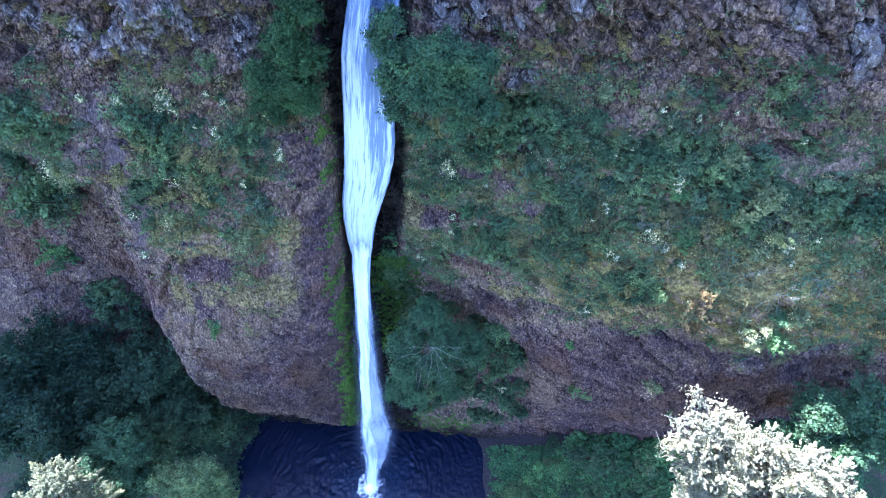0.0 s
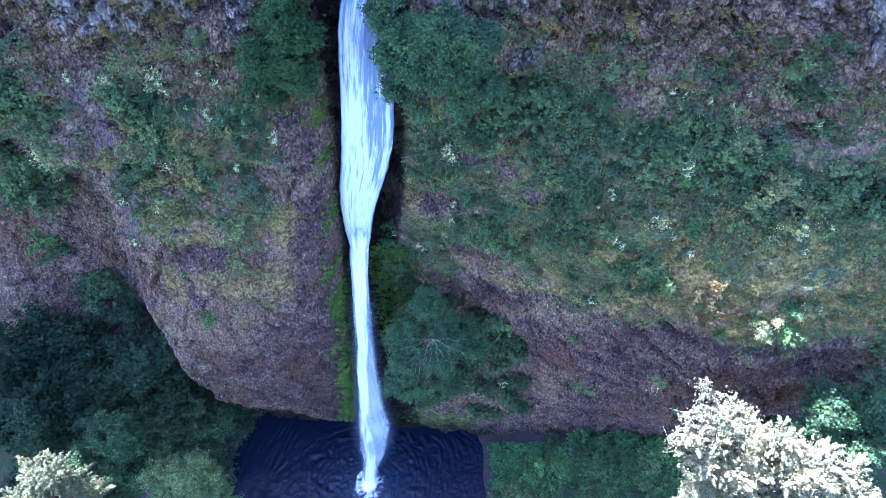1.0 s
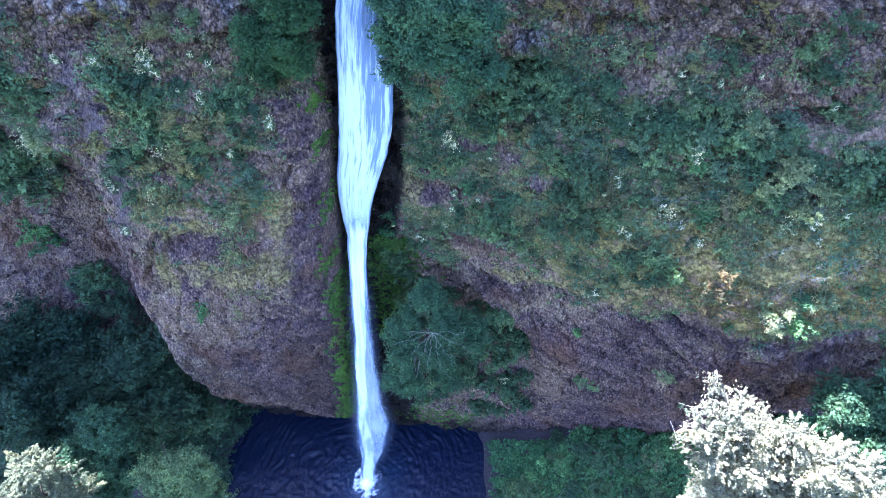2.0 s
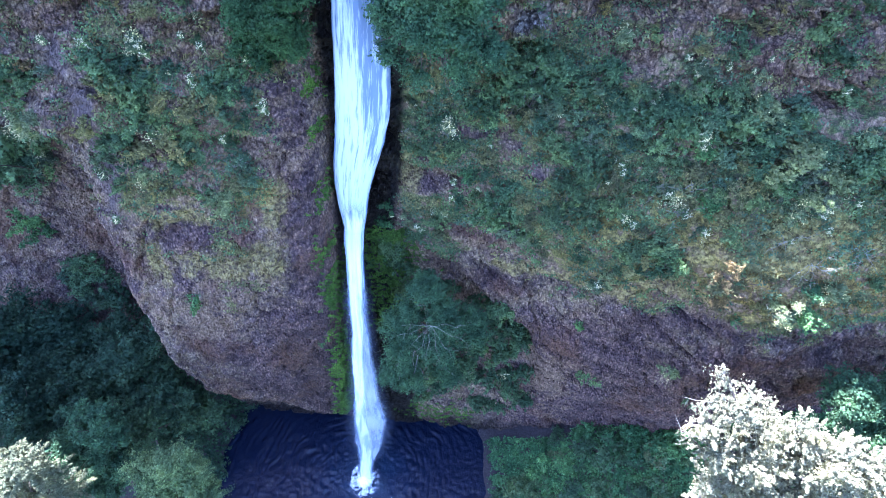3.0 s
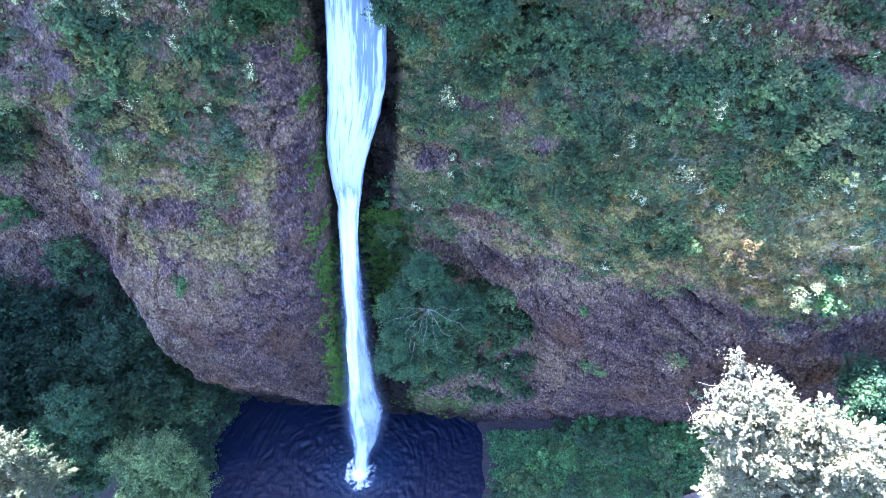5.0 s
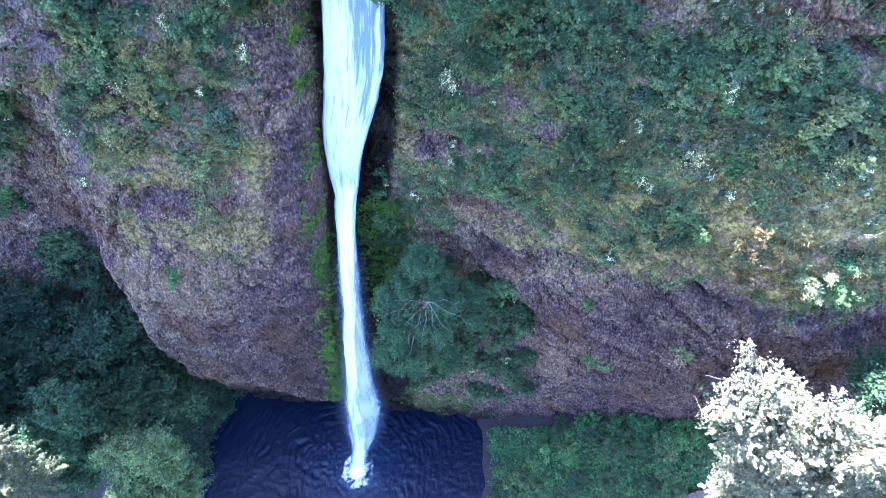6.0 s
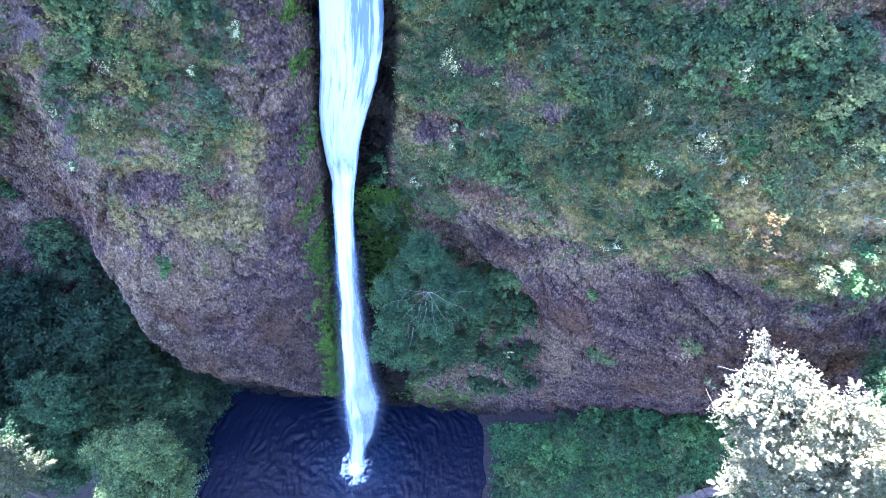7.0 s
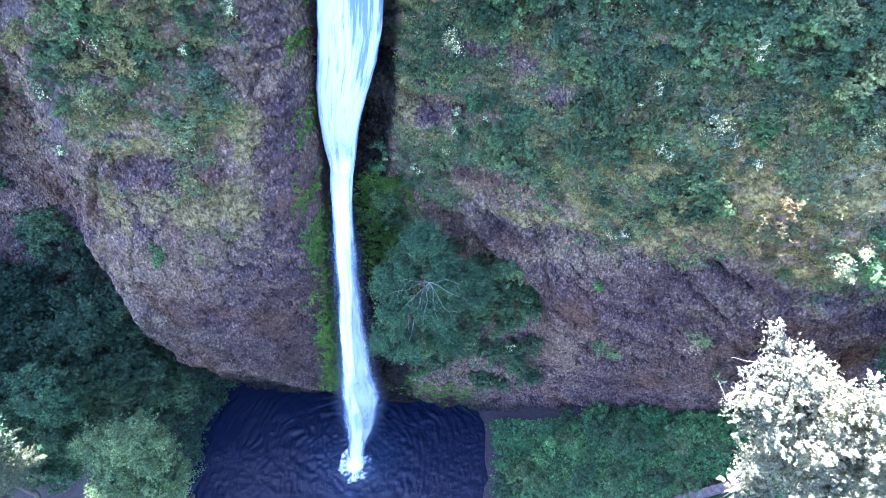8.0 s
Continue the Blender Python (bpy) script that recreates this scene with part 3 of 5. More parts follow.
def limb(rng, a, b, r0, r1, sag=0.15, n=7):
    a, b = np.asarray(a, float), np.asarray(b, float)
    t = np.linspace(0, 1, n)[:, None]
    p = a + (b - a) * t
    p = p + rng.normal(0, 0.06, (n, 3)) * np.linalg.norm(b - a) * t * (1 - t) * 2
    p[:, 2] += sag * np.linalg.norm(b - a) * (t * (1 - t))[:, 0]
    return p, np.linspace(r0, r1, n)


def tree(name, label, foot, blobs, leaves, leaf, seed, size=0.2, trunk_r=0.22, bark=None, bare=0, group="", twig=0.26, lift=0.25, sprays=0.0):
    """A tree: a tapered trunk from its foot, limbs to every mass of its crown, and the crown."""
    rng = np.random.default_rng(seed)
    foot, blobs = np.asarray(foot, float), np.asarray(blobs, float)
    ob = thing(name, label, "tree", foot, group)
    mid = np.average(blobs[:, :3], axis=0, weights=blobs[:, 3])
    top = mid * 0.6 + blobs[np.argmax(blobs[:, 2]), :3] * 0.4
    p, r = limb(rng, (0, 0, 0), top - foot, trunk_r, trunk_r * 0.3, 0.05, 12)
    trunk = part("trunk", mesh_of("trunk", *tubes([p], [r], 9), bark or BARK, True), ob)
    for b in blobs:
        start = p[6 + int(rng.integers(0, 5))]
        lp, lr = limb(rng, start, b[:3] - foot, trunk_r * 0.4, 0.03)
        twigs = [limb(rng, lp[4], b[:3] - foot + unit(rng.normal(0, 1, (1, 3)))[0] * b[3] * 0.9, 0.04, 0.012, 0.05, 5) for _ in range(4)]
        part("limb", mesh_of("limb", *tubes([lp] + [t[0] for t in twigs], [lr] + [t[1] for t in twigs], 5), bark or BARK, True), trunk)
    c, d = spray_points(rng, blobs, leaves, sprays, lift) if sprays else crown_points(rng, lobed(rng, blobs), leaves, 0.5, twig=twig * 0.8, up=0.6, lift=lift)
    inner = blobs * np.array([1, 1, 1, 0.55])
    ci, di = crown_points(rng, inner, len(c) // 6, twig=twig * 1.3, lift=lift)
    va, fa = leaf_tris(rng, c - foot, d, size)
    vb, fb = leaf_tris(rng, ci - foot, di, size * (1.1 if sprays else 1.6))
    part("crown", mesh_of("crown", np.concatenate([va, vb]), np.concatenate([fa, fb + len(va)]), leaf), ob)
    return ob


SHRUB_LABELS = {
    "dark": "dense dark green leafy shrub on the basalt cliff",
    "green": "mid-green leafy shrub among grass on the cliff",
    "teal": "soft teal green leafy shrub on the cliff",
    "sage": "pale sage green shrub on the cliff",
    "pale": "sage green shrub with cream blossom on the cliff",
    "olive": "dry olive brown shrub among grass on the cliff",
    "straw": "dry straw coloured bush catching the sun",
    "bank": "lush green shrub on the bank",
    "ochre": "yellowish cushion of moss on the cliff",
    "bright": "fresh bright green shrub on a cliff ledge",
}


def shrub_model(tint, seed, large=False):
    """A shrub of about 1 m radius, with stems, foliage and, where it flowers, blossom. Large ones carry more and smaller leaves."""
    rng = np.random.default_rng(seed)
    leaves, leaf = (3400, 0.095) if large else (1600, 0.125)
    masses = [(0, 0, 0.1, 0.75)] + [(*(rng.normal(0, 0.42, 2)), rng.uniform(-0.4, 0.5), rng.uniform(0.35, 0.6)) for _ in range(6)]
    ob = thing("shrub", SHRUB_LABELS[tint], "shrub", (0, 0, -500), "shrubs on the cliff")
    stems = [limb(rng, (0, 0.3, -0.55), unit(rng.normal(0, 1, (1, 3)))[0] * 0.9, 0.03, 0.01, 0.1, 4) for _ in range(6)]
    part("stem", mesh_of("stem", *tubes([s[0] for s in stems], [s[1] for s in stems], 3), BARK, True), ob)
    c, d = crown_points(rng, masses, leaves, 0.3, 0.13 if large else 0.18)
    foliage = part("foliage", mesh_of("foliage", *leaf_tris(rng, c, d, leaf), LEAF[tint]), ob)
    if tint == "pale":
        heads = np.repeat(unit(rng.normal(0, 1, (5, 3)) + np.array([0, -1.0, 0.5])) * 0.9, 30, axis=0)
        heads = heads + rng.normal(0, 0.2, heads.shape)
        part("blossom", mesh_of("blossom", *leaf_tris(rng, heads, np.tile([0, -0.7, 0.7], (len(heads), 1)), 0.055 if large else 0.085), BLOSSOM), foliage, "cream blossom")
    return ob


def blades(rng, roots, lean, length, width):
    """Grass blades, two quads long, bending over from their roots."""
    n = len(roots)
    out = unit(lean + rng.normal(0, 0.5, (n, 3)))
    ln = (length * rng.uniform(0.5, 1.4, n))[:, None]
    side = unit(np.cross(out, rng.normal(0, 1, (n, 3)))) * width * 0.5
    mid = roots + out * ln * 0.55
    tip = roots + out * ln * 0.85 + np.array([0, 0, -0.35]) * ln
    V = np.stack([roots - side, roots + side, mid + side * 0.8, mid - side * 0.8, tip + side * 0.15, tip - side * 0.15], 1).reshape(-1, 3)
    k = np.arange(n)[:, None] * 6
    return V, np.concatenate([k + [0, 1, 2, 3], k + [3, 2, 4, 5]])

# ---- setting ----
# stains and growth on the cliff: x, height, half width, half height
OLIVE_LICHEN = [(-13.1, 26.5, 2.31, 0.95), (-10.5, 27.0, 0.98, 1.31), (-17.2, 26.3, 0.47, 1.66), (-14.9, 30.1, 1.86, 0.50), (-9.4, 30.8, 1.0, 1.38), (-16.5, 30.2, 0.62, 1.24),
                (-2.0, 31.1, 0.80, 0.80), (4.3, 25.2, 1.39, 0.52), (6.9, 25.9, 1.85, 0.50), (15.6, 30.5, 3.12, 0.71), (19.1, 32.0, 2.46, 1.09), (12.7, 27.7, 1.85, 0.62), (10.3, 26.2, 1.62, 0.58)]
PURPLE_STONE = [(-14.7, 28.6, 1.43, 0.80), (-14.8, 26.9, 0.82, 1.31), (-11.3, 28.8, 0.79, 0.48), (-16.3, 25.1, 1.19, 0.68), (-7.55, 31.2, 0.5, 3.41), (-7.9, 25.9, 0.8, 4.06), (-20.0, 26.1, 0.96, 2.05), (-13.3, 17.7, 2.73, 0.98), (-9.9, 21.2, 2.0, 2.19), (1.4, 33.7, 0.91, 0.36),
                (5.0, 32.3, 0.54, 0.60), (3.7, 23.6, 1.44, 0.90), (8.3, 19.6, 1.88, 1.51), (10.9, 20.9, 2.17, 1.45), (12.6, 23.4, 2.04, 1.02), (15.5, 24.9, 1.94, 1.0), (18.6, 22.3, 2.70, 1.35), (23.0, 24.8, 2.23, 1.28), (1.3, 27.5, 2.02, 0.47), (-0.8, 30.5, 1.7, 0.35)]
EARTH_SCAR = [(-18.9, 38.3, 0.75, 1.2), (-18.4, 36.4, 0.65, 1.4), (-18.2, 34.4, 0.6, 1.3), (-18.2, 32.6, 0.55, 1.3), (-18.5, 30.8, 0.4, 1.1)]
BROWN_EARTH = [(7.7, 14.8, 1.16, 1.87), (-7.5, 33.1, 0.75, 1.50), (-14.2, 33.1, 1.76, 0.88), (-10.0, 33.6, 1.17, 1.17), (17.5, 38.0, 1.53, 1.02), (9.2, 38.5, 1.60, 0.80), (14.4, 26.6, 1.56, 0.63), (2.0, 26.7, 2.05, 0.61), (-26.1, 22.9, 1.65, 1.65), (-15.5, 21.2, 0.88, 1.09), (-16.5, 15.1, 1.65, 1.03), (-10.4, 14.3, 1.67, 0.84)]


# pale weathered crags: x, height, size
CRAGS_WEST = [(-14.9, 43.7, 0.45), (-14.6, 43.4, 0.40), (-14.2, 43.1, 0.46), (-14.1, 42.5, 0.40), (-13.3, 43.6, 0.40), (-12.9, 43.1, 0.40), (-12.7, 42.7, 0.34), (-12.5, 42.2, 0.34), (-16.4, 42.1, 0.52), (-17.0, 41.8, 0.34), (-15.3, 41.6, 0.48), (-18.2, 42.5, 0.52), (-18.0, 42.1, 0.34), (-10.0, 42.5, 0.58), (-9.7, 42.2, 0.40), (-10.0, 41.8, 0.36), (-19.9, 43.3, 0.40), (-21.5, 43.1, 0.36)]
CRAGS_EAST = [(4.3, 39.9, 0.72), (3.7, 39.4, 0.52), (4.8, 39.6, 0.42), (6.6, 43.3, 0.45), (6.4, 43.7, 0.40), (3.8, 42.8, 0.40), (0.7, 42.4, 0.50), (1.3, 42.6, 0.45), (1.8, 43.2, 0.40), (-0.1, 43.0, 0.40), (2.7, 42.4, 0.45), (19.8, 43.0, 0.58), (19.9, 42.3, 0.54), (20.3, 42.5, 0.58), (19.9, 41.6, 0.44), (19.5, 43.2, 0.38), (20.3, 42.1, 0.44), (20.4, 43.1, 0.44), (17.0, 44.0, 0.42), (16.6, 43.8, 0.38)]


def wander(x, z):
    """Places shifted by noise, so that what is drawn from them has wandering edges."""
    x, z = np.asarray(x, float), np.asarray(z, float)
    return x + 0.7 * fbm(x / 1.3, 2.5, z / 1.3, 3), z + 0.55 * fbm(x / 1.3, 7.5, z / 1.3, 3)


def patches(at, spots):
    """1 inside the spots, 0 away from them."""
    wx, wz = at
    most = np.zeros(wx.shape)
    for px, pz, rx, rz in spots:
        d = ((wx - px) / rx) ** 2 + ((wz - pz) / rz) ** 2
        most = np.maximum(most, np.where(d < 4, 1 / (1 + d * d), 0))
    return most


def turf(x, z):
    """How much turf covers the cliff: -1 bare to 1 thick."""
    west = np.interp(z, [16, 24, 29, 33, 38, 40.5, 42, 45], [-0.9, -0.32, 0.12, 0.45, 0.45, 0.1, -0.2, -0.35])
    east = np.interp(z, [17, 23, 26, 30, 37, 39.5, 42, 44], [-1.0, -0.6, 0.5, 0.9, 0.7, 0.2, -0.1, -0.4])
    w = np.clip((x + 5) / 3, 0, 1)
    t = west * (1 - w) + east * w
    t = t - 0.9 * np.exp(-(((x + 8.2) / 1.1) ** 2)) * (z < 37) - 1.2 * np.exp(-(((x + 20.0 - 0.25 * (33 - z)) / 0.9) ** 2 + ((z - 34) / 4.5) ** 2))
    t = t - 1.5 * np.exp(-(((x + 4.8) / 1.9) ** 4)) * (z > 23)
    t = t + 0.5 * np.exp(-(((x - 6) / 5) ** 2 + ((z - 12) / 5) ** 2)) + 0.5 * np.exp(-(((x + 14) / 3) ** 2 + ((z - 27.5) / 1.8) ** 2))
    t = t + 0.7 * np.exp(-(((x - 21) / 7) ** 2 + ((z - 29.5) / 3) ** 2))
    t = t - 0.9 * np.exp(-(((x + 0.4) / 1.9) ** 4 + ((z - 30.9) / 0.9) ** 2)) - 0.8 * np.exp(-(((x - 3.4) / 0.8) ** 2 + ((z - 33.4) / 1.3) ** 2))
    at = wander(x, z)
    t = t - 1.1 * patches(at, PURPLE_STONE) - 2.0 * patches(at, EARTH_SCAR) - 0.5 * patches(at, BROWN_EARTH) - 0.6 * patches(at, OLIVE_LICHEN) * (z < 30)
    return t + 0.5 * fbm(x / 2.6, 6.5, z / 2.2, 4)


def dryness(x, z):
    """Where the turf is olive and dry rather than green."""
    d = 0.75 * np.clip((-7 - x) / 2, 0, 1) * np.clip((36 - z) / 4, 0.35, 1) + 1.0 * np.exp(-(((x - 19.5) / 9) ** 2 + ((z - 29.3) / 3.6) ** 2)) + 0.35 * np.clip((z - 38) / 3, 0, 1) + 0.3 * np.clip(x / 3, 0, 1) * np.clip((31 - z) / 3, 0, 1)
    return np.clip(d + 0.4 * vnoise(x / 2.2, 3.5, z / 1.6), 0, 1)


def bareness(x, z):
    """Where the basalt is dark and free of lichen."""
    b = np.clip((23.5 - z) / 5, 0, 1) * np.clip((x - 3) / 4, 0, 1) * 0.9 + np.exp(-(((x + 8.3) / 0.9) ** 2)) * (z < 38) + 0.3 * np.clip((-20.8 - x) / 1.5, 0, 1)
    b = b + 0.8 * np.exp(-(((x + 15.4) / 2.2) ** 2 + ((z - 28.8) / 1.2) ** 2)) + 1.0 * np.exp(-(((x + 11) / 5.5) ** 2 + ((z - 13) / 8) ** 2))
    at = wander(x, z)
    b = b + 0.9 * patches(at, PURPLE_STONE) - 0.8 * patches(at, OLIVE_LICHEN)
    return np.clip(b + 0.5 * fbm(x / 2.5, 5.5, z / 2.5, 3), 0, 1)


def earth(x, z):
    """Where reddish brown earth and weathered tan rock lie open."""
    e = 0.08 + 0.10 * np.clip((z - 37.5) / 3, 0, 1) + 0.3 * np.exp(-(((x + 10.5) / 2.5) ** 2 + ((z - 35) / 3) ** 2)) + 0.28 * np.exp(-(((x - 1.5) / 3) ** 2 + ((z - 31) / 2.5) ** 2))
    e = e + 0.45 * np.exp(-(((x - 22.5) / 3) ** 2 + ((z - 37) / 2.2) ** 2)) + 0.5 * np.exp(-(((x - 8.2) / 1.2) ** 2 + ((z - 13.5) / 3.5) ** 2)) + 0.15 * np.exp(-(((x + 15) / 5) ** 2 + ((z - 38) / 4) ** 2))
    e = e + 0.16 * np.exp(-(((x - 18) / 7) ** 2 + ((z - 28.5) / 3) ** 2)) - 0.5 * np.clip((20 - z) / 4, 0, 1) * (x < 5) - 0.3 * np.clip((24 - z) / 3, 0, 1) * (x > 11)
    e = e + 0.22 * np.exp(-(((x + 15) / 4.5) ** 4 + ((z - 24) / 6) ** 2))
    at = wander(x, z)
    e = e + 0.4 * patches(at, BROWN_EARTH) - 0.4 * patches(at, PURPLE_STONE) - 0.5 * patches(at, EARTH_SCAR)
    return e + 0.15 * vnoise(x / 2.0, 8.5, z / 1.5)


def wet_and_shade(x, z):
    """Wet rock beside and behind the falls and along the water line, with the undercut foot's shade painted in."""
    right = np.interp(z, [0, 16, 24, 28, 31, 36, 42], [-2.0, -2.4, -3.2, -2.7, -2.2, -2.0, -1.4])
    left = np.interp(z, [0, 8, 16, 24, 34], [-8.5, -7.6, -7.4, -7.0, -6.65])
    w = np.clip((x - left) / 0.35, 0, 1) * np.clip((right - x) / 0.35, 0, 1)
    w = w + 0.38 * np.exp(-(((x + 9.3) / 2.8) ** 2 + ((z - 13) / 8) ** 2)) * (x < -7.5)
    # last term darkens the lowest 4 m as the undercut's shade
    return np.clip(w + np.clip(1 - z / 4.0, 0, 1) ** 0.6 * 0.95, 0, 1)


def spaced(low, high, fine_low, fine_high, fine, coarse):
    return np.concatenate([np.arange(low, fine_low, coarse), np.arange(fine_low, fine_high, fine), np.arange(fine_high, high + coarse, coarse)])


gx, gz = spaced(-120, 110, -36, 30, 0.155, 1.5), np.concatenate([np.arange(-4, -1, 0.8), np.arange(-1, 47, 0.145), np.arange(47, 66.3, 0.4)])
X, Z = np.meshgrid(gx, gz, indexing="ij")
# height of the unseen crest, made up to shade some trees and sun others
crest = np.interp(X, [-60, -51.0, -49.6, -44, -34, -26, -19, 0.9, 2.5, 14, 24, 40, 80], [78, 78, 92, 92, 84, 74, 72, 72, 86, 86, 76, 68, 68]) + 0.6 * vnoise(X / 3.0, 0.5, 0.5) + 0.5 * vnoise(X / 0.9, 4.5, 0.5)
Z = np.where(Z > 47, 47 + (Z - 47) * (crest - 47) / (gz[-1] - 47), Z)
Y = cliff_y(X, Z)
# holes cut in the unseen crest to sun chosen spots: x, height, half width, half height
SUN_HOLES = [(4.6, 54.6, 0.55, 1.0), (-0.2, 64.0, 0.7, 1.8), (-2.6, 68.4, 0.9, 2.6), (0.2, 70.5, 0.5, 1.6), (1.4, 63.5, 0.25, 0.6), (5.2, 65.0, 0.3, 0.7)]
cliff_faces = grid_faces(len(gx), len(gz))
face_x, face_z = X.ravel()[cliff_faces].mean(1), Z.ravel()[cliff_faces].mean(1)
for px, pz, rx, rz in SUN_HOLES:
    whole = np.hypot((face_x - px) / rx, (face_z - pz) / rz) > 1 + 0.4 * vnoise(face_x / 0.4, 1.0, face_z / 0.4)
    cliff_faces, face_x, face_z = cliff_faces[whole], face_x[whole], face_z[whole]
cliff_mesh = mesh_of("cliff", np.stack([X, Y, Z], -1).reshape(-1, 3), cliff_faces, ROCK, False)
for key, values in (("turf", turf(X, Z)), ("wet_shade", wet_and_shade(X, Z)), ("dry", dryness(X, Z)), ("bare", bareness(X, Z)), ("earth", earth(X, Z)), ("broken", np.clip((Z - 35.5) / 3, 0, 1)),
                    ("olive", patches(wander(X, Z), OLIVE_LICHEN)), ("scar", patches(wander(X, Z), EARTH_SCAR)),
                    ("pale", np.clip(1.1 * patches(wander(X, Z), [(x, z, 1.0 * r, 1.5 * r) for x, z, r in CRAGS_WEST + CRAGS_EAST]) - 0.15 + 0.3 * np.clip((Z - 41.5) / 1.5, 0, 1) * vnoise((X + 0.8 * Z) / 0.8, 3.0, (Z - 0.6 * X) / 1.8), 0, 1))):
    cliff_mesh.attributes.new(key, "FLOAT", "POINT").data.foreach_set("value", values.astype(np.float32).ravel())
cliff = tagged(new("cliff", cliff_mesh), "tall shaded basalt cliff with turf, moss and wet rock", "cliff", "", "structure")

# made-up land behind the crest, out of sight, kept low so sun reaches the holes
top_y = cliff_base(gx, np.full(len(gx), 50.0))
plateau = np.stack([np.stack([gx, top_y + 2.0, 0 * gx + 49], -1), np.stack([gx, top_y + 120, 0 * gx + 52], -1),
                    np.stack([gx * 3, top_y + 400, 0 * gx + 60], -1)], 1)
tagged(new("cliff_top", mesh_of("cliff_top", plateau.reshape(-1, 3), grid_faces(len(gx), 3), SOIL)), "unseen earth slope behind the cliff crest", "ground", "", "structure")

hx, hy = spaced(-1500, 1500, -40, 34, 0.5, 30), spaced(-2500, 34, 0, 29, 0.5, 30)
hx, hy = np.unique(hx), np.unique(hy)
X2, Y2 = np.meshgrid(hx, hy, indexing="ij")
G2 = ground_z(X2, Y2)
ground_mesh = mesh_of("ground", np.stack([X2, Y2, G2], -1).reshape(-1, 3), grid_faces(len(hx), len(hy)), SOIL, True)
shore = np.clip(2.4 - pool_edge(X2, Y2), 0, 1)
foot = np.clip(Y2 - cliff_base(X2, np.maximum(G2, 0.5)) + 2.6, 0, 1) * (np.abs(X2) < 45)
ground_mesh.attributes.new("damp", "FLOAT", "POINT").data.foreach_set("value", np.maximum(shore, foot).astype(np.float32).ravel())
ground = tagged(new("ground", ground_mesh),
                "dark damp earth banks round the plunge pool", "ground", "", "structure")

# pool: rings of ripples run out from where the falls land
LAND = (-6.9, 20.4)
wx, wy = np.arange(-21, 6.5, 0.11), np.arange(9.0, 28.5, 0.11)
X3, Y3 = np.meshgrid(wx, wy, indexing="ij")
dist = np.hypot(X3 - LAND[0], Y3 - LAND[1])
turn = np.arctan2(Y3 - LAND[1], X3 - LAND[0])
warp = dist + 0.5 * vnoise(X3 / 1.6, Y3 / 1.6, 1.0)
ring = 0.014 * np.sin(warp * 11.0) * np.clip(dist - 0.8, 0, 1) * np.exp(-dist / 14)
ring = ring + 0.12 * vnoise(warp * 5.0, turn * 10.0, 2.0) * np.clip(dist / 5, 0.1, 1) * (0.45 + 0.55 * vnoise(X3 / 2.5, Y3 / 2.5, 7.0))
ring = ring + 0.05 * fbm(X3 / 0.40, Y3 / 0.28, 2.0, 2) + 0.12 * np.exp(-dist ** 2 / 1.2) * vnoise(X3 * 3, Y3 * 3, 5.0)
pool_mesh = mesh_of("water", np.stack([X3, Y3, ring], -1).reshape(-1, 3), grid_faces(len(wx), len(wy)), POOL, True)
pool_mesh.attributes.new("bubbles", "FLOAT", "POINT").data.foreach_set("value", (np.exp(-(dist / 3.2) ** 2) * (0.7 + 0.3 * vnoise(X3 / 0.7, Y3 / 0.7, 8.0))).astype(np.float32).ravel())
tagged(new("water", pool_mesh), "dark blue rippling water of the plunge pool", "water", "", "structure")

# ---- the waterfall ----
FALLS_Z = [0, 2, 3.9, 5.3, 6.6, 8.5, 10.3, 13, 15.5, 17.7, 19.2, 21.5, 23.6, 25.3, 26.5, 28.6, 30, 31.5, 33, 34.6, 37, 41, 44, 50]
FALLS_X = [-6.85, -6.66, -6.36, -6.12, -5.95, -5.75, -5.78, -5.76, -5.72, -5.68, -5.66, -5.66, -5.64, -5.62, -5.62, -5.52, -5.36, -5.02, -4.67, -4.40, -4.16, -3.9, -3.3, -2.2]
FALLS_HALF = [0.66, 0.74, 0.85, 1.10, 1.25, 1.40, 1.24, 1.06, 0.90, 0.81, 0.78, 0.72, 0.66, 0.62, 0.70, 0.95, 1.11, 1.32, 1.43, 1.48, 1.46, 1.37, 1.3, 1.2]


def falls_line(s):
    """Centre (x, y, z) and half width of the falls, s from 0 at the top to 1 on the pool."""
    z = np.interp(s, [0, 0.52, 1], [50, 26.5, 0.0])
    fall = np.sqrt(np.clip(1 - z / 26.5, 0, 1))
    y = np.where(z > 26.5, np.interp(z, [26.5, 34, 44, 50], [26.4, 27.0, 27.6, 30]), 26.4 - 5.9 * fall)
    return np.interp(z, FALLS_Z, FALLS_X), y, z, np.interp(z, FALLS_Z, FALLS_HALF)


def with_flow(me, flow, run):
    me.attributes.new("flow", "FLOAT", "POINT").data.foreach_set("value", np.asarray(flow, np.float32).ravel())
    me.attributes.new("run", "FLOAT_VECTOR", "POINT").data.foreach_set("vector", np.asarray(run, np.float32).ravel())
    return me


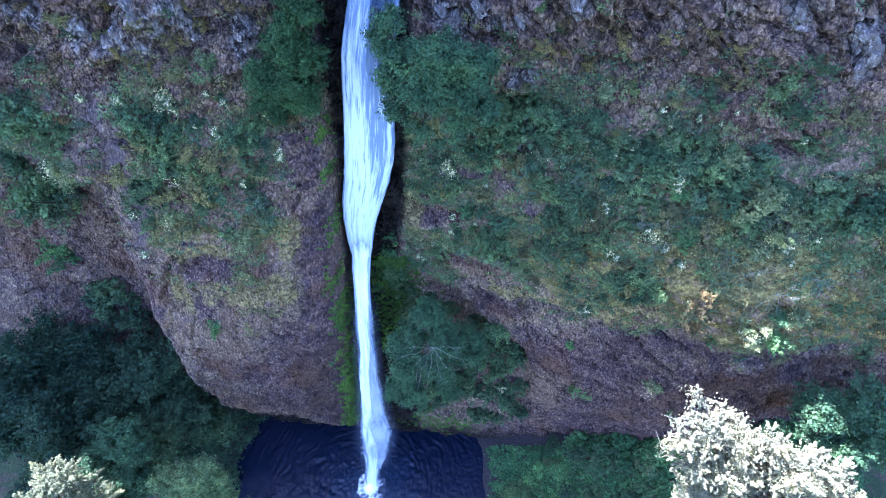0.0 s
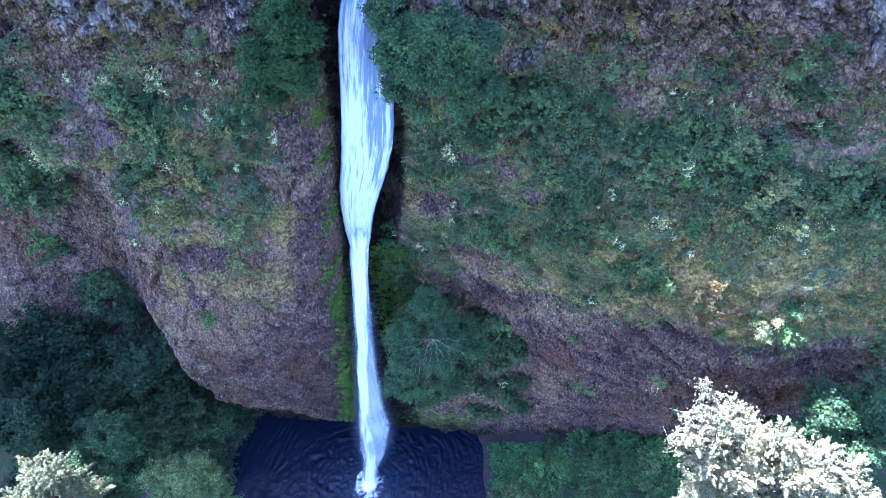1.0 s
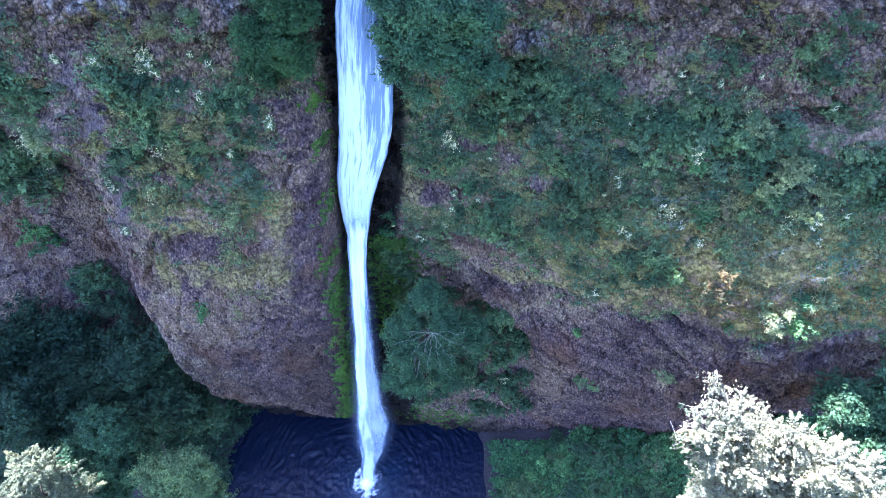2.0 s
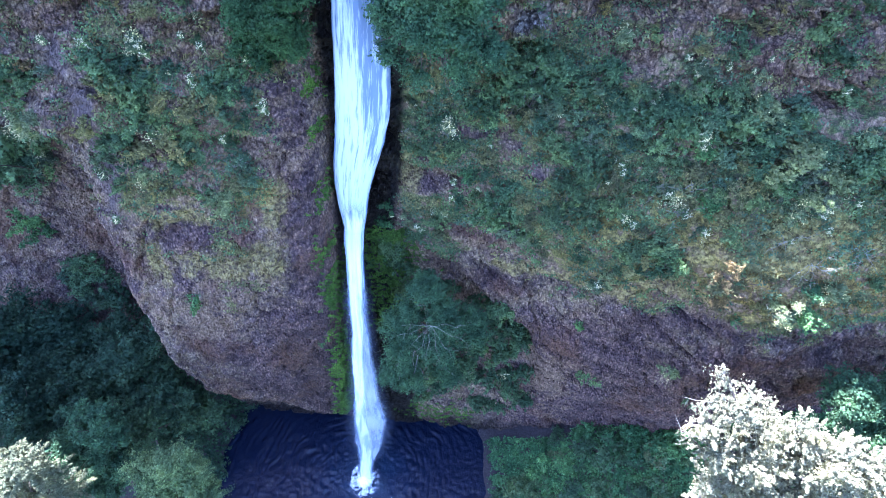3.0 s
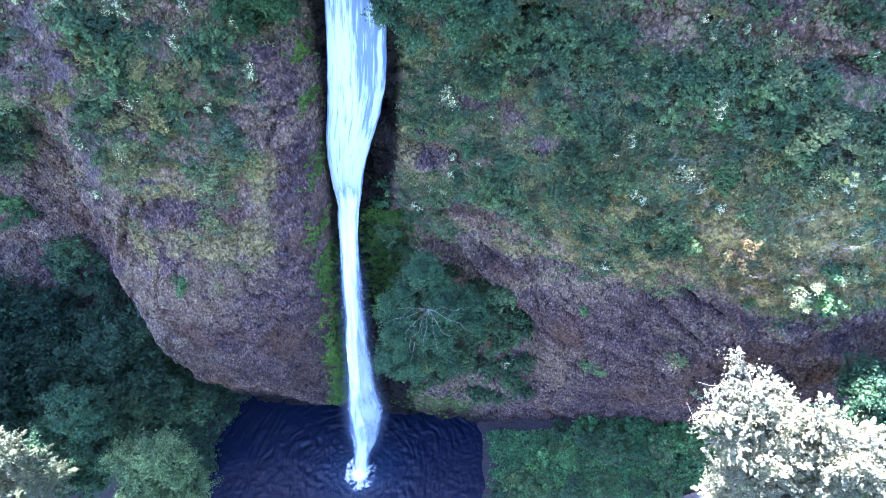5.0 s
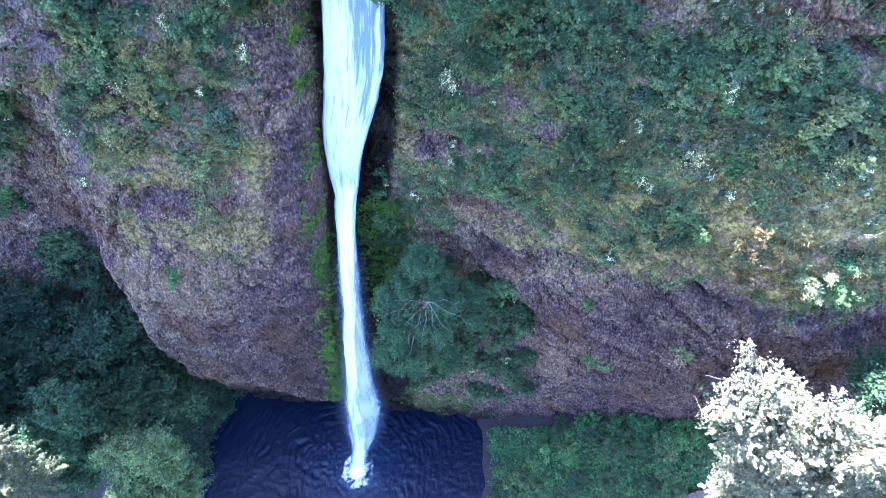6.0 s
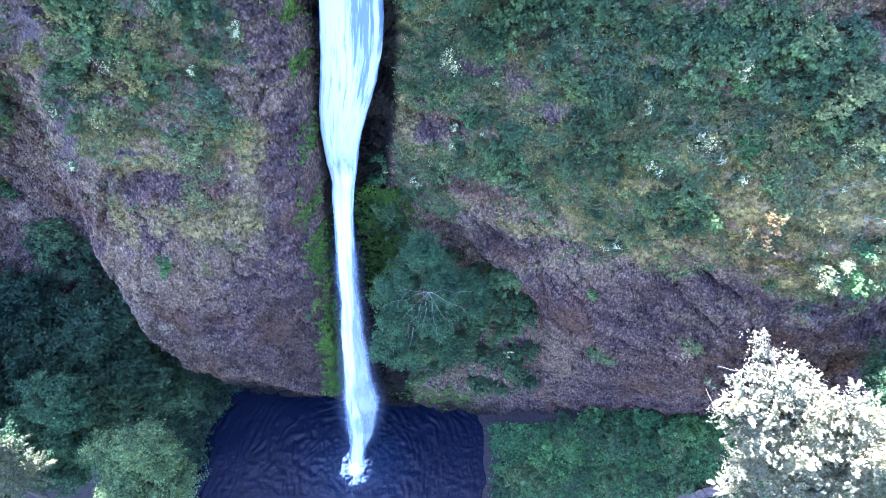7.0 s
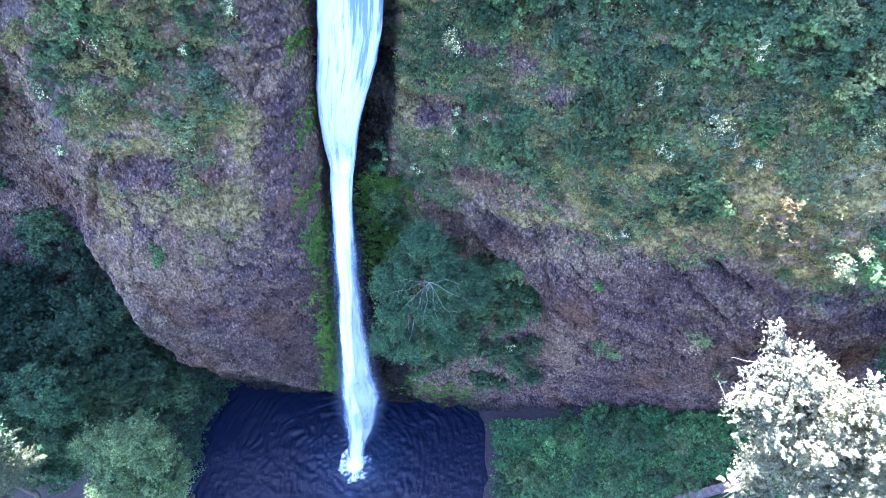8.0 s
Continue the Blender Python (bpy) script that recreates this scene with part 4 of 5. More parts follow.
def water_body(name, lo, hi, mat, thickness, scale=1.0, ragged=0.05, deep=1.0, front=0.0, tail=1.0, n=190, m=33):
    """A closed tongue of falling water, thick in the middle, furrowed along the flow and ragged at its edges; thickness of (z, u) says how dense it is."""
    s, u = np.linspace(lo, hi, n), np.linspace(-1, 1, m)
    x, y, z, half = (a[:, None] for a in falls_line(s))
    edge = ragged * vnoise(s[:, None] * 34, np.sign(u)[None] * 3.0, 1.5) + 0.6 * ragged * vnoise(s[:, None] * 100, np.sign(u)[None] * 3.0, 4.5)
    px = x + half * scale * np.interp(z, [23.0, 28.5], [tail, 1.0]) * u[None] * (1 + edge)
    bulge = np.sqrt(np.clip(1 - u[None] ** 2, 0, 1)) * (0.28 + 0.2 * half) * deep
    furrow = 0.10 * vnoise(u[None] * 5 + 0.6 * np.sin(s[:, None] * 9), s[:, None] * 6, 0.5) + 0.05 * vnoise(u[None] * 12, s[:, None] * 9, 3.5)
    face = np.stack([px, y - 0.05 - front - bulge + furrow * (1 - u[None] ** 2), z + 0 * px], -1)
    rear = np.stack([px[:, ::-1], y + 0.1 - front + 0 * px, z + 0 * px], -1)
    V = np.concatenate([face, rear, face[:, :1]], 1)
    f = thickness(z, u[None] + 0 * z)
    flow = np.concatenate([f, f[:, ::-1], f[:, :1]], 1)
    across, along = u[None] * 1.2 + 0 * z, 50 - z + 0 * u[None]
    across = np.concatenate([across, across[:, ::-1] + 9, across[:, :1]], 1)
    along = np.concatenate([along, along, along[:, :1]], 1)
    return with_flow(mesh_of(name, V.reshape(-1, 3), grid_faces(n, V.shape[1]), mat, True), flow, np.stack([across, along, 0 * along], -1))


def upper_thickness(z, u):
    """A solid white mass on one side and a narrow run on the other, with blue streaks between them down to where they join."""
    rim = np.clip((1 - np.abs(u)) * 7, 0, 1)
    wave = 0.12 * vnoise(z / 2.5, u * 2, 1.5)
    gap = np.interp(z, [28.5, 31, 33, 36, 40], [0.85, 0.62, 0.25, -0.15, -0.30]) + wave
    mass = 1 - 0.7 * np.clip((u - gap) / 0.28, 0, 1)
    run = np.interp(z, [28, 31, 34, 37, 40], [0.80, 0.80, 0.82, 0.86, 0.9])
    side = 0.95 * np.exp(-(((u - run) / 0.20) ** 4)) * np.interp(z, [35, 39], [1, 0.55])
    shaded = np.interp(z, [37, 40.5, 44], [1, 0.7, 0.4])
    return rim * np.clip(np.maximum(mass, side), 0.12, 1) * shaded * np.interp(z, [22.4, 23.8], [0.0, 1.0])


def core_thickness(z, u):
    """The dense white heart of the plume, winding from side to side."""
    heart = np.interp(z, [0, 4, 9, 15, 20, 26], [0.0, -0.05, -0.42, -0.40, -0.15, 0.05]) + 0.14 * vnoise(z / 2.2, 0.5, 3.5)
    wide = np.interp(z, [0, 3, 6, 10, 16, 22, 26, 29], [0.75, 0.62, 0.42, 0.36, 0.46, 0.55, 0.75, 0.85])
    return np.clip(1.25 * np.exp(-np.abs((u - heart) / wide) ** 2.6), 0, 1) * np.clip((1 - np.abs(u)) * 5, 0, 1) * np.interp(z, [1, 3, 6, 11, 15, 26.5, 29.5], [1, 0.9, 0.60, 0.66, 0.92, 1, 0])


def veil_thickness(z, u):
    """Thinner water round the heart, blown out to one side near the pool."""
    rim = np.clip((1 - np.abs(u)) * np.interp(z, [5, 12, 26], [3.5, 2.6, 1.8]), 0, 1)
    return rim * np.clip(0.75 + 0.35 * vnoise(z / 1.6, u * 1.8, 5.5), 0, 1) * np.interp(z, [0.5, 3.5, 24, 27], [0.4, 1, 1, 0])


def mist_thickness(z, u):
    return np.clip(1 - np.abs(u), 0, 1) ** 1.3 * np.interp(z, [1, 6, 22, 29], [0.3, 1, 0.9, 0.0])


falls = thing("waterfall", "tall white waterfall plunging down the cliff into the pool", "waterfall", (0, 0, 0))
rng = np.random.default_rng(4)
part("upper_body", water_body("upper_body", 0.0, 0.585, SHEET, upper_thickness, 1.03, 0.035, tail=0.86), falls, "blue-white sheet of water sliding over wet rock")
part("core", water_body("core", 0.44, 0.995, PLUME, core_thickness, 1.05, 0.08, 0.8, 0.12), falls, "dense white heart of the falling water")
part("veil", water_body("veil", 0.50, 0.985, VEIL, veil_thickness, 1.08, 0.12), falls, "thin blue-white veil of falling water")
part("mist", water_body("mist", 0.44, 0.97, MIST, mist_thickness, 1.85, 0.05, 1.6), falls, "faint mist round the falling water")


def foam_patch(rng):
    """Foam on the pool: a heaped white heart and a broken ring round it, with ragged arms."""
    r, a = np.linspace(0.0, 1.0, 40), np.linspace(0, 2 * math.pi, 145)
    R, A = np.meshgrid(r, a, indexing="ij")
    reach = 2.0 + 0.2 * vnoise(np.cos(A) * 2.2, np.sin(A) * 2.2, 0.5) + 0.12 * vnoise(np.cos(A) * 5, np.sin(A) * 5, 2.5)
    x, y = LAND[0] + R * reach * np.cos(A) * 0.9, LAND[1] - 0.25 + R * reach * np.sin(A) * 1.1
    z = 0.10 + 0.75 * np.exp(-(R * 3.2) ** 2) + 0.25 * np.exp(-(((R - 0.6) / 0.14) ** 2)) * np.clip(vnoise(np.cos(A) * 9, np.sin(A) * 9, R * 4) + 0.3, 0, 1)
    flow = 1.2 * np.exp(-(R * 2.5) ** 4) + (0.52 + 0.3 * vnoise(x * 2.2, y * 2.2, 5.0)) * np.exp(-(((R - 0.6) / 0.2) ** 2))
    return with_flow(mesh_of("foam", np.stack([x, y, z], -1).reshape(-1, 3), grid_faces(40, 145), FOAM, True), flow, np.stack([x * 1.5, y * 1.5, 0 * x], -1))


def splash(rng):
    """Drops thrown up in a ring round the landing."""
    n = 420
    a, r = rng.uniform(0, 2 * math.pi, n), 0.6 + np.abs(rng.normal(0, 0.75, n))
    c = np.stack([LAND[0] + r * np.cos(a), LAND[1] - 0.35 + 1.2 * r * np.sin(a), 0.06 + 1.2 * np.exp(-r * 1.1) * rng.uniform(0, 1.3, n)], -1)
    V, Fc = leaf_quads(rng, c, np.tile([0, -0.3, 1.0], (n, 1)), 0.04, 0.8)
    return with_flow(mesh_of("splash", V, Fc, FOAM), np.full(len(V), 1.2), V * 0)


part("foam", foam_patch(rng), falls, "white foam where the water lands")
part("splash", splash(rng), falls, "drops of spray round the foam", "stuff")

# ---- plants on the cliff ----
# x, height and radius in metres
DARK_WEST = [(-23.8, 37.6, 1.52), (-27.8, 33.3, 1.53), (-23.4, 36.4, 1.14), (-27.2, 29.0, 2.04), (-29.1, 27.1, 1.90), (-29.3, 31.1, 1.14), (-16.6, 37.9, 1.01), (-15.6, 37.5, 1.17), (-14.8, 37.0, 1.00), (-15.5, 35.5, 1.02), (-11.4, 37.0, 0.96), (-10.8, 36.4, 0.83), (-10.2, 37.4, 0.89), (-9.6, 38.6, 0.78), (-28.2, 17.5, 1.31), (-27.2, 16.3, 1.57), (-29.3, 16.0, 1.34), (-26.6, 14.9, 1.32)]
DARK_RECESS = [(3.7, 18.6, 1.18), (5.0, 16.9, 1.21), (3.0, 15.4, 1.31), (4.7, 14.7, 1.24), (6.3, 15.8, 0.90), (1.8, 12.8, 1.10), (3.5, 12.1, 1.11), (5.3, 12.3, 1.11), (6.8, 9.9, 0.90), (3.3, 7.7, 0.93), (5.0, 7.7, 0.93), (0.9, 13.9, 0.92), (0.5, 10.2, 0.80), (-1.4, 13.4, 1.06), (-0.3, 12.1, 1.08), (-1.2, 10.5, 1.02), (0.3, 13.6, 0.98), (0.1, 9.3, 0.96), (-1.7, 7.8, 0.90), (0.9, 12.5, 0.90), (1.9, 13.4, 0.90)]
GREEN_WEST = [(-16.2, 36.4, 1.19), (-17.2, 36.8, 0.96), (-14.6, 35.0, 0.94), (-14.2, 34.0, 0.95), (-17.1, 34.0, 0.98), (-15.9, 33.6, 0.87), (-13.3, 33.4, 0.81), (-12.2, 36.1, 0.91), (-10.1, 35.3, 0.64), (-13.3, 40.7, 0.83), (-21.7, 36.8, 0.96), (-11.0, 31.6, 0.75), (-13.1, 31.4, 0.69), (-15.2, 31.8, 0.77), (-17.4, 31.9, 0.72), (-14.0, 36.3, 0.80), (-13.0, 35.0, 0.73), (-18.3, 34.9, 0.78), (-11.2, 34.1, 0.66)]
PALE_WEST = [(-22.2, 33.8, 0.96), (-22.6, 34.3, 0.84), (-18.4, 32.7, 0.73), (-11.6, 40.5, 0.56), (-12.0, 41.1, 0.62), (-15.0, 39.0, 0.72), (-14.8, 38.6, 0.59), (-21.5, 40.5, 0.71), (-22.6, 38.6, 0.74), (-9.0, 36.0, 0.29), (-12.5, 37.0, 0.29), (-18.8, 29.5, 0.30), (-18.6, 42.2, 0.47)]
BRIGHT_ALL = [(-31.3, 22.1, 0.93), (-30.6, 21.2, 0.93), (-30.4, 22.2, 0.82), (-15.6, 23.4, 0.56), (-8.2, 18.6, 0.42), (-3.3, 27.2, 0.67), (-4.1, 25.4, 0.55), (1.3, 31.5, 0.60), (12.9, 35.1, 0.80), (13.7, 32.5, 0.82), (19.3, 27.8, 0.92), (19.1, 29.2, 0.72), (16.5, 26.1, 0.37), (8.9, 21.9, 0.39), (-4.5, 21.4, 0.67)]
DARK_EAST = [(4.6, 38.0, 1.10), (5.6, 37.4, 1.10), (3.9, 36.7, 1.27), (3.5, 35.6, 1.28), (5.1, 35.9, 1.21), (6.5, 36.6, 0.95), (7.2, 36.1, 1.11), (2.2, 35.1, 0.97), (8.2, 37.3, 0.88), (8.7, 36.1, 1.13), (10.3, 35.9, 1.10), (11.3, 36.5, 0.95), (12.4, 37.2, 0.89), (11.8, 35.6, 1.11), (13.2, 36.3, 1.12), (14.5, 36.2, 1.15), (15.8, 36.3, 1.10), (15.4, 35.4, 0.97), (17.8, 35.9, 0.92), (16.6, 34.2, 0.92), (19.4, 35.1, 0.95), (20.5, 35.7, 1.03), (21.5, 34.9, 1.22), (22.6, 35.4, 1.24)]
DARK_FOOT = [(3.0, 30.2, 1.01), (4.1, 29.6, 1.02), (2.4, 29.0, 0.96), (3.5, 31.1, 0.80), (7.1, 33.8, 0.96), (10.2, 32.8, 0.71), (11.5, 28.6, 1.03), (11.9, 29.8, 0.84), (-3.6, 22.9, 1.02), (-2.8, 21.1, 1.17), (0.7, 19.5, 1.06), (2.5, 18.9, 1.07), (3.5, 16.9, 1.32), (4.4, 20.8, 1.13), (5.8, 16.2, 1.33), (4.5, 14.6, 1.00), (6.4, 13.2, 1.11), (10.3, 16.1, 0.70), (2.1, 14.8, 1.26), (16.8, 36.7, 0.84)]
GREEN_EAST = [(9.8, 36.8, 0.94), (13.8, 37.3, 0.89), (19.1, 38.0, 0.83), (17.6, 39.4, 0.81), (17.3, 41.8, 0.79), (16.8, 40.9, 0.70), (15.6, 41.5, 0.63), (13.7, 39.3, 0.76), (-0.8, 32.1, 0.84), (-1.7, 32.3, 0.74), (0.6, 32.7, 0.73), (5.8, 33.7, 0.97), (8.0, 33.2, 0.96), (6.9, 31.8, 0.98), (6.1, 30.5, 0.93), (7.6, 30.8, 0.92), (9.1, 32.0, 0.90), (11.4, 30.8, 0.99), (10.3, 29.9, 0.83), (7.6, 28.5, 0.75), (14.6, 31.5, 0.67), (15.4, 33.3, 0.66), (26.2, 25.0, 0.63), (-2.0, 24.3, 0.48), (-1.1, 20.2, 1.27), (-2.4, 19.5, 1.20), (3.3, 8.9, 1.24), (5.6, 10.8, 1.06)]
PALE_EAST = [(12.0, 38.0, 0.88), (15.3, 36.9, 0.96), (17.0, 35.5, 1.14), (18.3, 34.6, 1.00), (22.5, 36.4, 0.88), (9.0, 39.0, 0.68), (5.8, 42.1, 0.47), (9.2, 41.1, 0.42), (0.2, 33.9, 0.66), (9.1, 34.0, 0.38), (11.4, 33.1, 0.39), (9.6, 31.6, 0.45), (12.3, 32.2, 0.39), (13.3, 31.5, 0.46), (9.4, 27.4, 0.63), (8.9, 26.3, 0.57), (17.1, 33.1, 0.67), (18.6, 33.7, 0.54), (18.1, 28.0, 0.65), (20.3, 29.3, 0.65), (14.9, 19.5, 0.75), (24.3, 31.2, 0.60), (-2.2, 27.8, 0.51), (2.2, 12.1, 0.75), (4.8, 12.7, 0.56), (14.7, 38.4, 0.51), (10.6, 34.6, 0.38)]


TEAL_EAST = [(4.6, 36.1, 0.69), (5.8, 35.7, 0.75), (6.9, 35.3, 0.69), (4.9, 34.6, 0.59), (7.9, 36.6, 0.67), (8.8, 36.1, 0.72), (7.8, 35.0, 0.62), (9.7, 36.5, 0.60), (10.1, 35.5, 0.66), (11.0, 35.0, 0.66), (9.2, 34.7, 0.62), (11.8, 36.5, 0.76), (12.9, 36.0, 0.70), (13.5, 36.6, 0.59), (14.3, 36.1, 0.64), (15.1, 36.9, 0.68), (16.1, 36.5, 0.63), (16.6, 37.3, 0.57), (14.0, 34.9, 0.65), (14.9, 35.3, 0.59), (19.5, 36.4, 0.67), (20.0, 35.4, 0.68), (19.7, 34.5, 0.58), (17.6, 35.9, 0.62)]
LOW_EAST = [(6.6, 33.8, 0.58), (7.7, 33.4, 0.58), (6.5, 32.4, 0.54), (8.8, 33.1, 0.57), (11.6, 34.1, 0.61), (12.8, 34.3, 0.55), (10.9, 33.2, 0.51), (12.4, 32.4, 0.57), (13.5, 33.4, 0.61), (14.2, 32.5, 0.56), (9.9, 29.6, 0.72), (11.1, 29.1, 0.78), (9.8, 28.0, 0.62), (11.5, 30.4, 0.53), (8.2, 31.8, 0.53), (14.9, 34.0, 0.54), (1.5, 31.6, 0.62), (-0.1, 32.3, 0.56), (2.1, 30.3, 0.63), (-0.4, 29.7, 0.52), (-1.3, 33.4, 0.56), (2.4, 32.6, 0.55)]
SAGE_WEST = [(-21.0, 35.1, 0.73), (-26.2, 29.5, 0.87), (-27.2, 30.3, 0.85), (-26.3, 28.0, 0.74), (-19.8, 37.3, 0.44)]
SAGE_EAST = [(16.5, 35.4, 0.63), (17.5, 35.1, 0.68), (17.2, 34.4, 0.64), (18.3, 34.0, 0.53), (16.6, 33.9, 0.48), (4.2, 28.2, 0.98), (3.5, 28.6, 0.71), (7.5, 34.5, 0.51), (7.4, 33.7, 0.46)]
TEAL_WEST = [(-15.3, 37.8, 0.65), (-16.3, 37.0, 0.60), (-14.6, 37.4, 0.55), (-13.4, 37.8, 0.49), (-13.7, 38.7, 0.37), (-12.8, 34.2, 0.63), (-14.2, 34.3, 0.69), (-11.3, 36.1, 0.61), (-10.5, 37.1, 0.49), (-15.2, 34.7, 0.57), (-13.4, 33.9, 0.58), (-28.3, 27.8, 1.28), (-27.6, 29.7, 0.94), (-28.3, 25.7, 0.94), (-9.8, 36.6, 0.50), (-11.0, 35.3, 0.51), (-10.7, 33.1, 0.71), (-10.2, 32.1, 0.66), (-29.3, 15.2, 1.19), (-30.2, 16.7, 0.90), (-28.3, 14.1, 1.02), (-15.1, 31.8, 0.48), (-21.5, 36.4, 0.56)]


def plant_shrubs(tint, spots, seed, out=0.0):
    rng = np.random.default_rng(seed)
    for x, z, r in spots:
        y = 0.3 * float(cliff_base(np.array(x), np.array(z))) + 0.7 * float(cliff_y(np.array([x]), np.array([z]))[0]) - out
        model = MODELS[tint, r > 0.72][int(rng.integers(0, 3))]
        s = r * rng.uniform(0.95, 1.2)
        m = Matrix.LocRotScale((x, y - 0.25 * r, z), Euler((rng.normal(0, 0.2), rng.normal(0, 0.2), rng.uniform(0, 6.3))), (s * rng.uniform(0.9, 1.2), s * 0.9, s * rng.uniform(0.8, 1.1)))
        copy_thing(model, m)


MODELS = {(tint, large): [shrub_model(tint, 10 * k + len(tint), large) for k in range(3)] for tint in ("dark", "green", "teal", "sage", "olive", "pale", "bright", "straw") for large in (False, True)}
for tint, lists in (("dark", (DARK_WEST, DARK_EAST, DARK_FOOT, DARK_RECESS)), ("green", (GREEN_WEST[::2], GREEN_EAST, LOW_EAST[::2])), ("olive", (GREEN_WEST[1::2], LOW_EAST[1::2])),
                    ("teal", (TEAL_EAST, TEAL_WEST)), ("sage", (SAGE_EAST, SAGE_WEST)), ("pale", (PALE_WEST, PALE_EAST)), ("bright", (BRIGHT_ALL,))):
    for k, spots in enumerate(lists):
        plant_shrubs(tint, spots, 100 + k)
# shrubs on two knobs set to catch the sun through holes cut in the crest
plant_shrubs("straw", [(14.7, 31.2, 0.24), (14.6, 30.7, 0.30), (14.9, 30.2, 0.26), (14.3, 29.8, 0.28), (14.7, 29.5, 0.32), (15.2, 29.2, 0.24), (14.3, 29.0, 0.30), (14.8, 28.6, 0.30), (14.5, 28.1, 0.28), (14.9, 27.7, 0.30)], 401, 0.4)
plant_shrubs("pale", [(18.2, 29.0, 0.40), (17.7, 28.3, 0.45), (18.0, 27.7, 0.40), (19.6, 29.2, 0.36)], 402, 0.45)
rng = np.random.default_rng(77)
small = []
while len(small) < 78:
    x, z = rng.uniform(-24, 28), rng.uniform(25, 45)
    if turf(np.array(x), np.array(z)) > rng.uniform(0.0, 0.7) and abs(x + 5) > 3.0:
        small.append((x, z, rng.uniform(0.3, 0.8)))
for k, tint in enumerate(("olive", "green", "olive", "pale", "dark")):
    plant_shrubs(tint, small[k::5], 300 + k)
for models in MODELS.values():
    for model in models:
        for o in list(model.children_recursive) + [model]:
            bpy.data.objects.remove(o)

tree("cliffside_tree", "round teal green tree leaning over the falls", (0.0, 28.2, 38.2),
     [(-1.6, 24.8, 42.0, 1.1), (-0.8, 24.8, 42.6, 1.0), (0.2, 24.8, 42.2, 1.4), (1.6, 24.8, 41.7, 1.1), (-1.7, 24.8, 40.6, 1.1), (-0.6, 24.8, 40.2, 1.4), (0.8, 24.8, 40.2, 1.4), (2.0, 24.8, 39.5, 1.0),
      (-1.0, 24.8, 38.6, 1.1), (0.3, 24.8, 38.4, 1.1), (-2.9, 25.4, 42.6, 0.8), (-2.8, 25.2, 41.2, 0.8), (-2.6, 25.2, 43.8, 0.7), (-2.5, 25.0, 39.6, 0.8)], 90000, LEAF["tree"], 2, 0.085, 0.16)
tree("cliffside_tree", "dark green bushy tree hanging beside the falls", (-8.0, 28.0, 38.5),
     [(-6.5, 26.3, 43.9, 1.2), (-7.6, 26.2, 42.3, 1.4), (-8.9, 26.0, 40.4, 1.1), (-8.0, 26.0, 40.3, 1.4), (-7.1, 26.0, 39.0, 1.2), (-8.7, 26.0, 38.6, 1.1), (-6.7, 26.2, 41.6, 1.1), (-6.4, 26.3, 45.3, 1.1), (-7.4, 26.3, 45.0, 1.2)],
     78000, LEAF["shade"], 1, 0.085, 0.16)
tree("ledge_tree", "spreading grey-green tree with pale limbs under the overhang", (-0.6, 25.0, 13.5),
     [(-0.9, 23.0, 24.0, 1.5), (-2.6, 22.6, 21.8, 1.5), (0.2, 22.6, 21.8, 1.7), (1.9, 23.0, 20.5, 1.4), (-2.6, 21.5, 19.8, 1.6), (-0.6, 21.8, 19.3, 1.6), (-2.1, 20.8, 16.9, 1.2), (-3.5, 20.8, 17.8, 0.9), (0.3, 22.0, 15.6, 1.1)],
     105000, LEAF["tree"], 3, 0.085, 0.14, PALE_BARK)

hub = thing("snag", "bare pale limbs spreading through the ledge tree", "branch", (-0.65, 20.9, 23.4))
rng = np.random.default_rng(6)
for a in (-2.9, -2.3, -1.7, -1.1, -0.5, 0.3, 2.8, -1.4, -2.0):
    reach = rng.uniform(1.8, 3.2)
    p, q = limb(rng, (0, 0, 0), (math.cos(a) * reach, -0.5 + 0.25 * math.sin(a), math.sin(a) * reach), 0.013, 0.006, 0.12, 7)
    side = [limb(rng, p[3 + k], p[3 + k] + np.array([rng.normal(0, 0.4), -0.1, rng.normal(-0.2, 0.4)]), 0.007, 0.004, 0.1, 4) for k in range(3)]
    part("branch", mesh_of("branch", *tubes([p] + [k[0] for k in side], [q] + [k[1] for k in side], 4), PALE_BARK, True), hub)

# ---- trees round the pool ----
def bare_twigs(ob, spots, seed):
    """Dead twigs that stick out of a crown, in world places."""
    rng = np.random.default_rng(seed)
    for a, b in spots:
        base = np.array(ob.location)
        p, q = limb(rng, np.array(a) - base, np.array(b) - base, 0.035, 0.012, 0.1, 6)
        side = [limb(rng, p[2 + k], p[2 + k] + rng.normal(0, 0.35, 3), 0.014, 0.006, 0.1, 4) for k in range(4)]
        part("dead_twig", mesh_of("dead_twig", *tubes([p] + [k[0] for k in side], [q] + [k[1] for k in side], 4), PALE_BARK, True), ob, "bare pale twig")


def bank_tree(name, label, blobs, leaves, leaf, seed, size=0.22, shift=0.0, **more):
    b = np.asarray(blobs)
    x, y = float(b[:, 0].mean()) + shift, float(b[:, 1].mean())
    z = float(ground_z(np.array(x), np.array(y)))
    return tree(name, label, (x, y, z - 0.1), blobs, leaves, leaf, seed, size, **more)


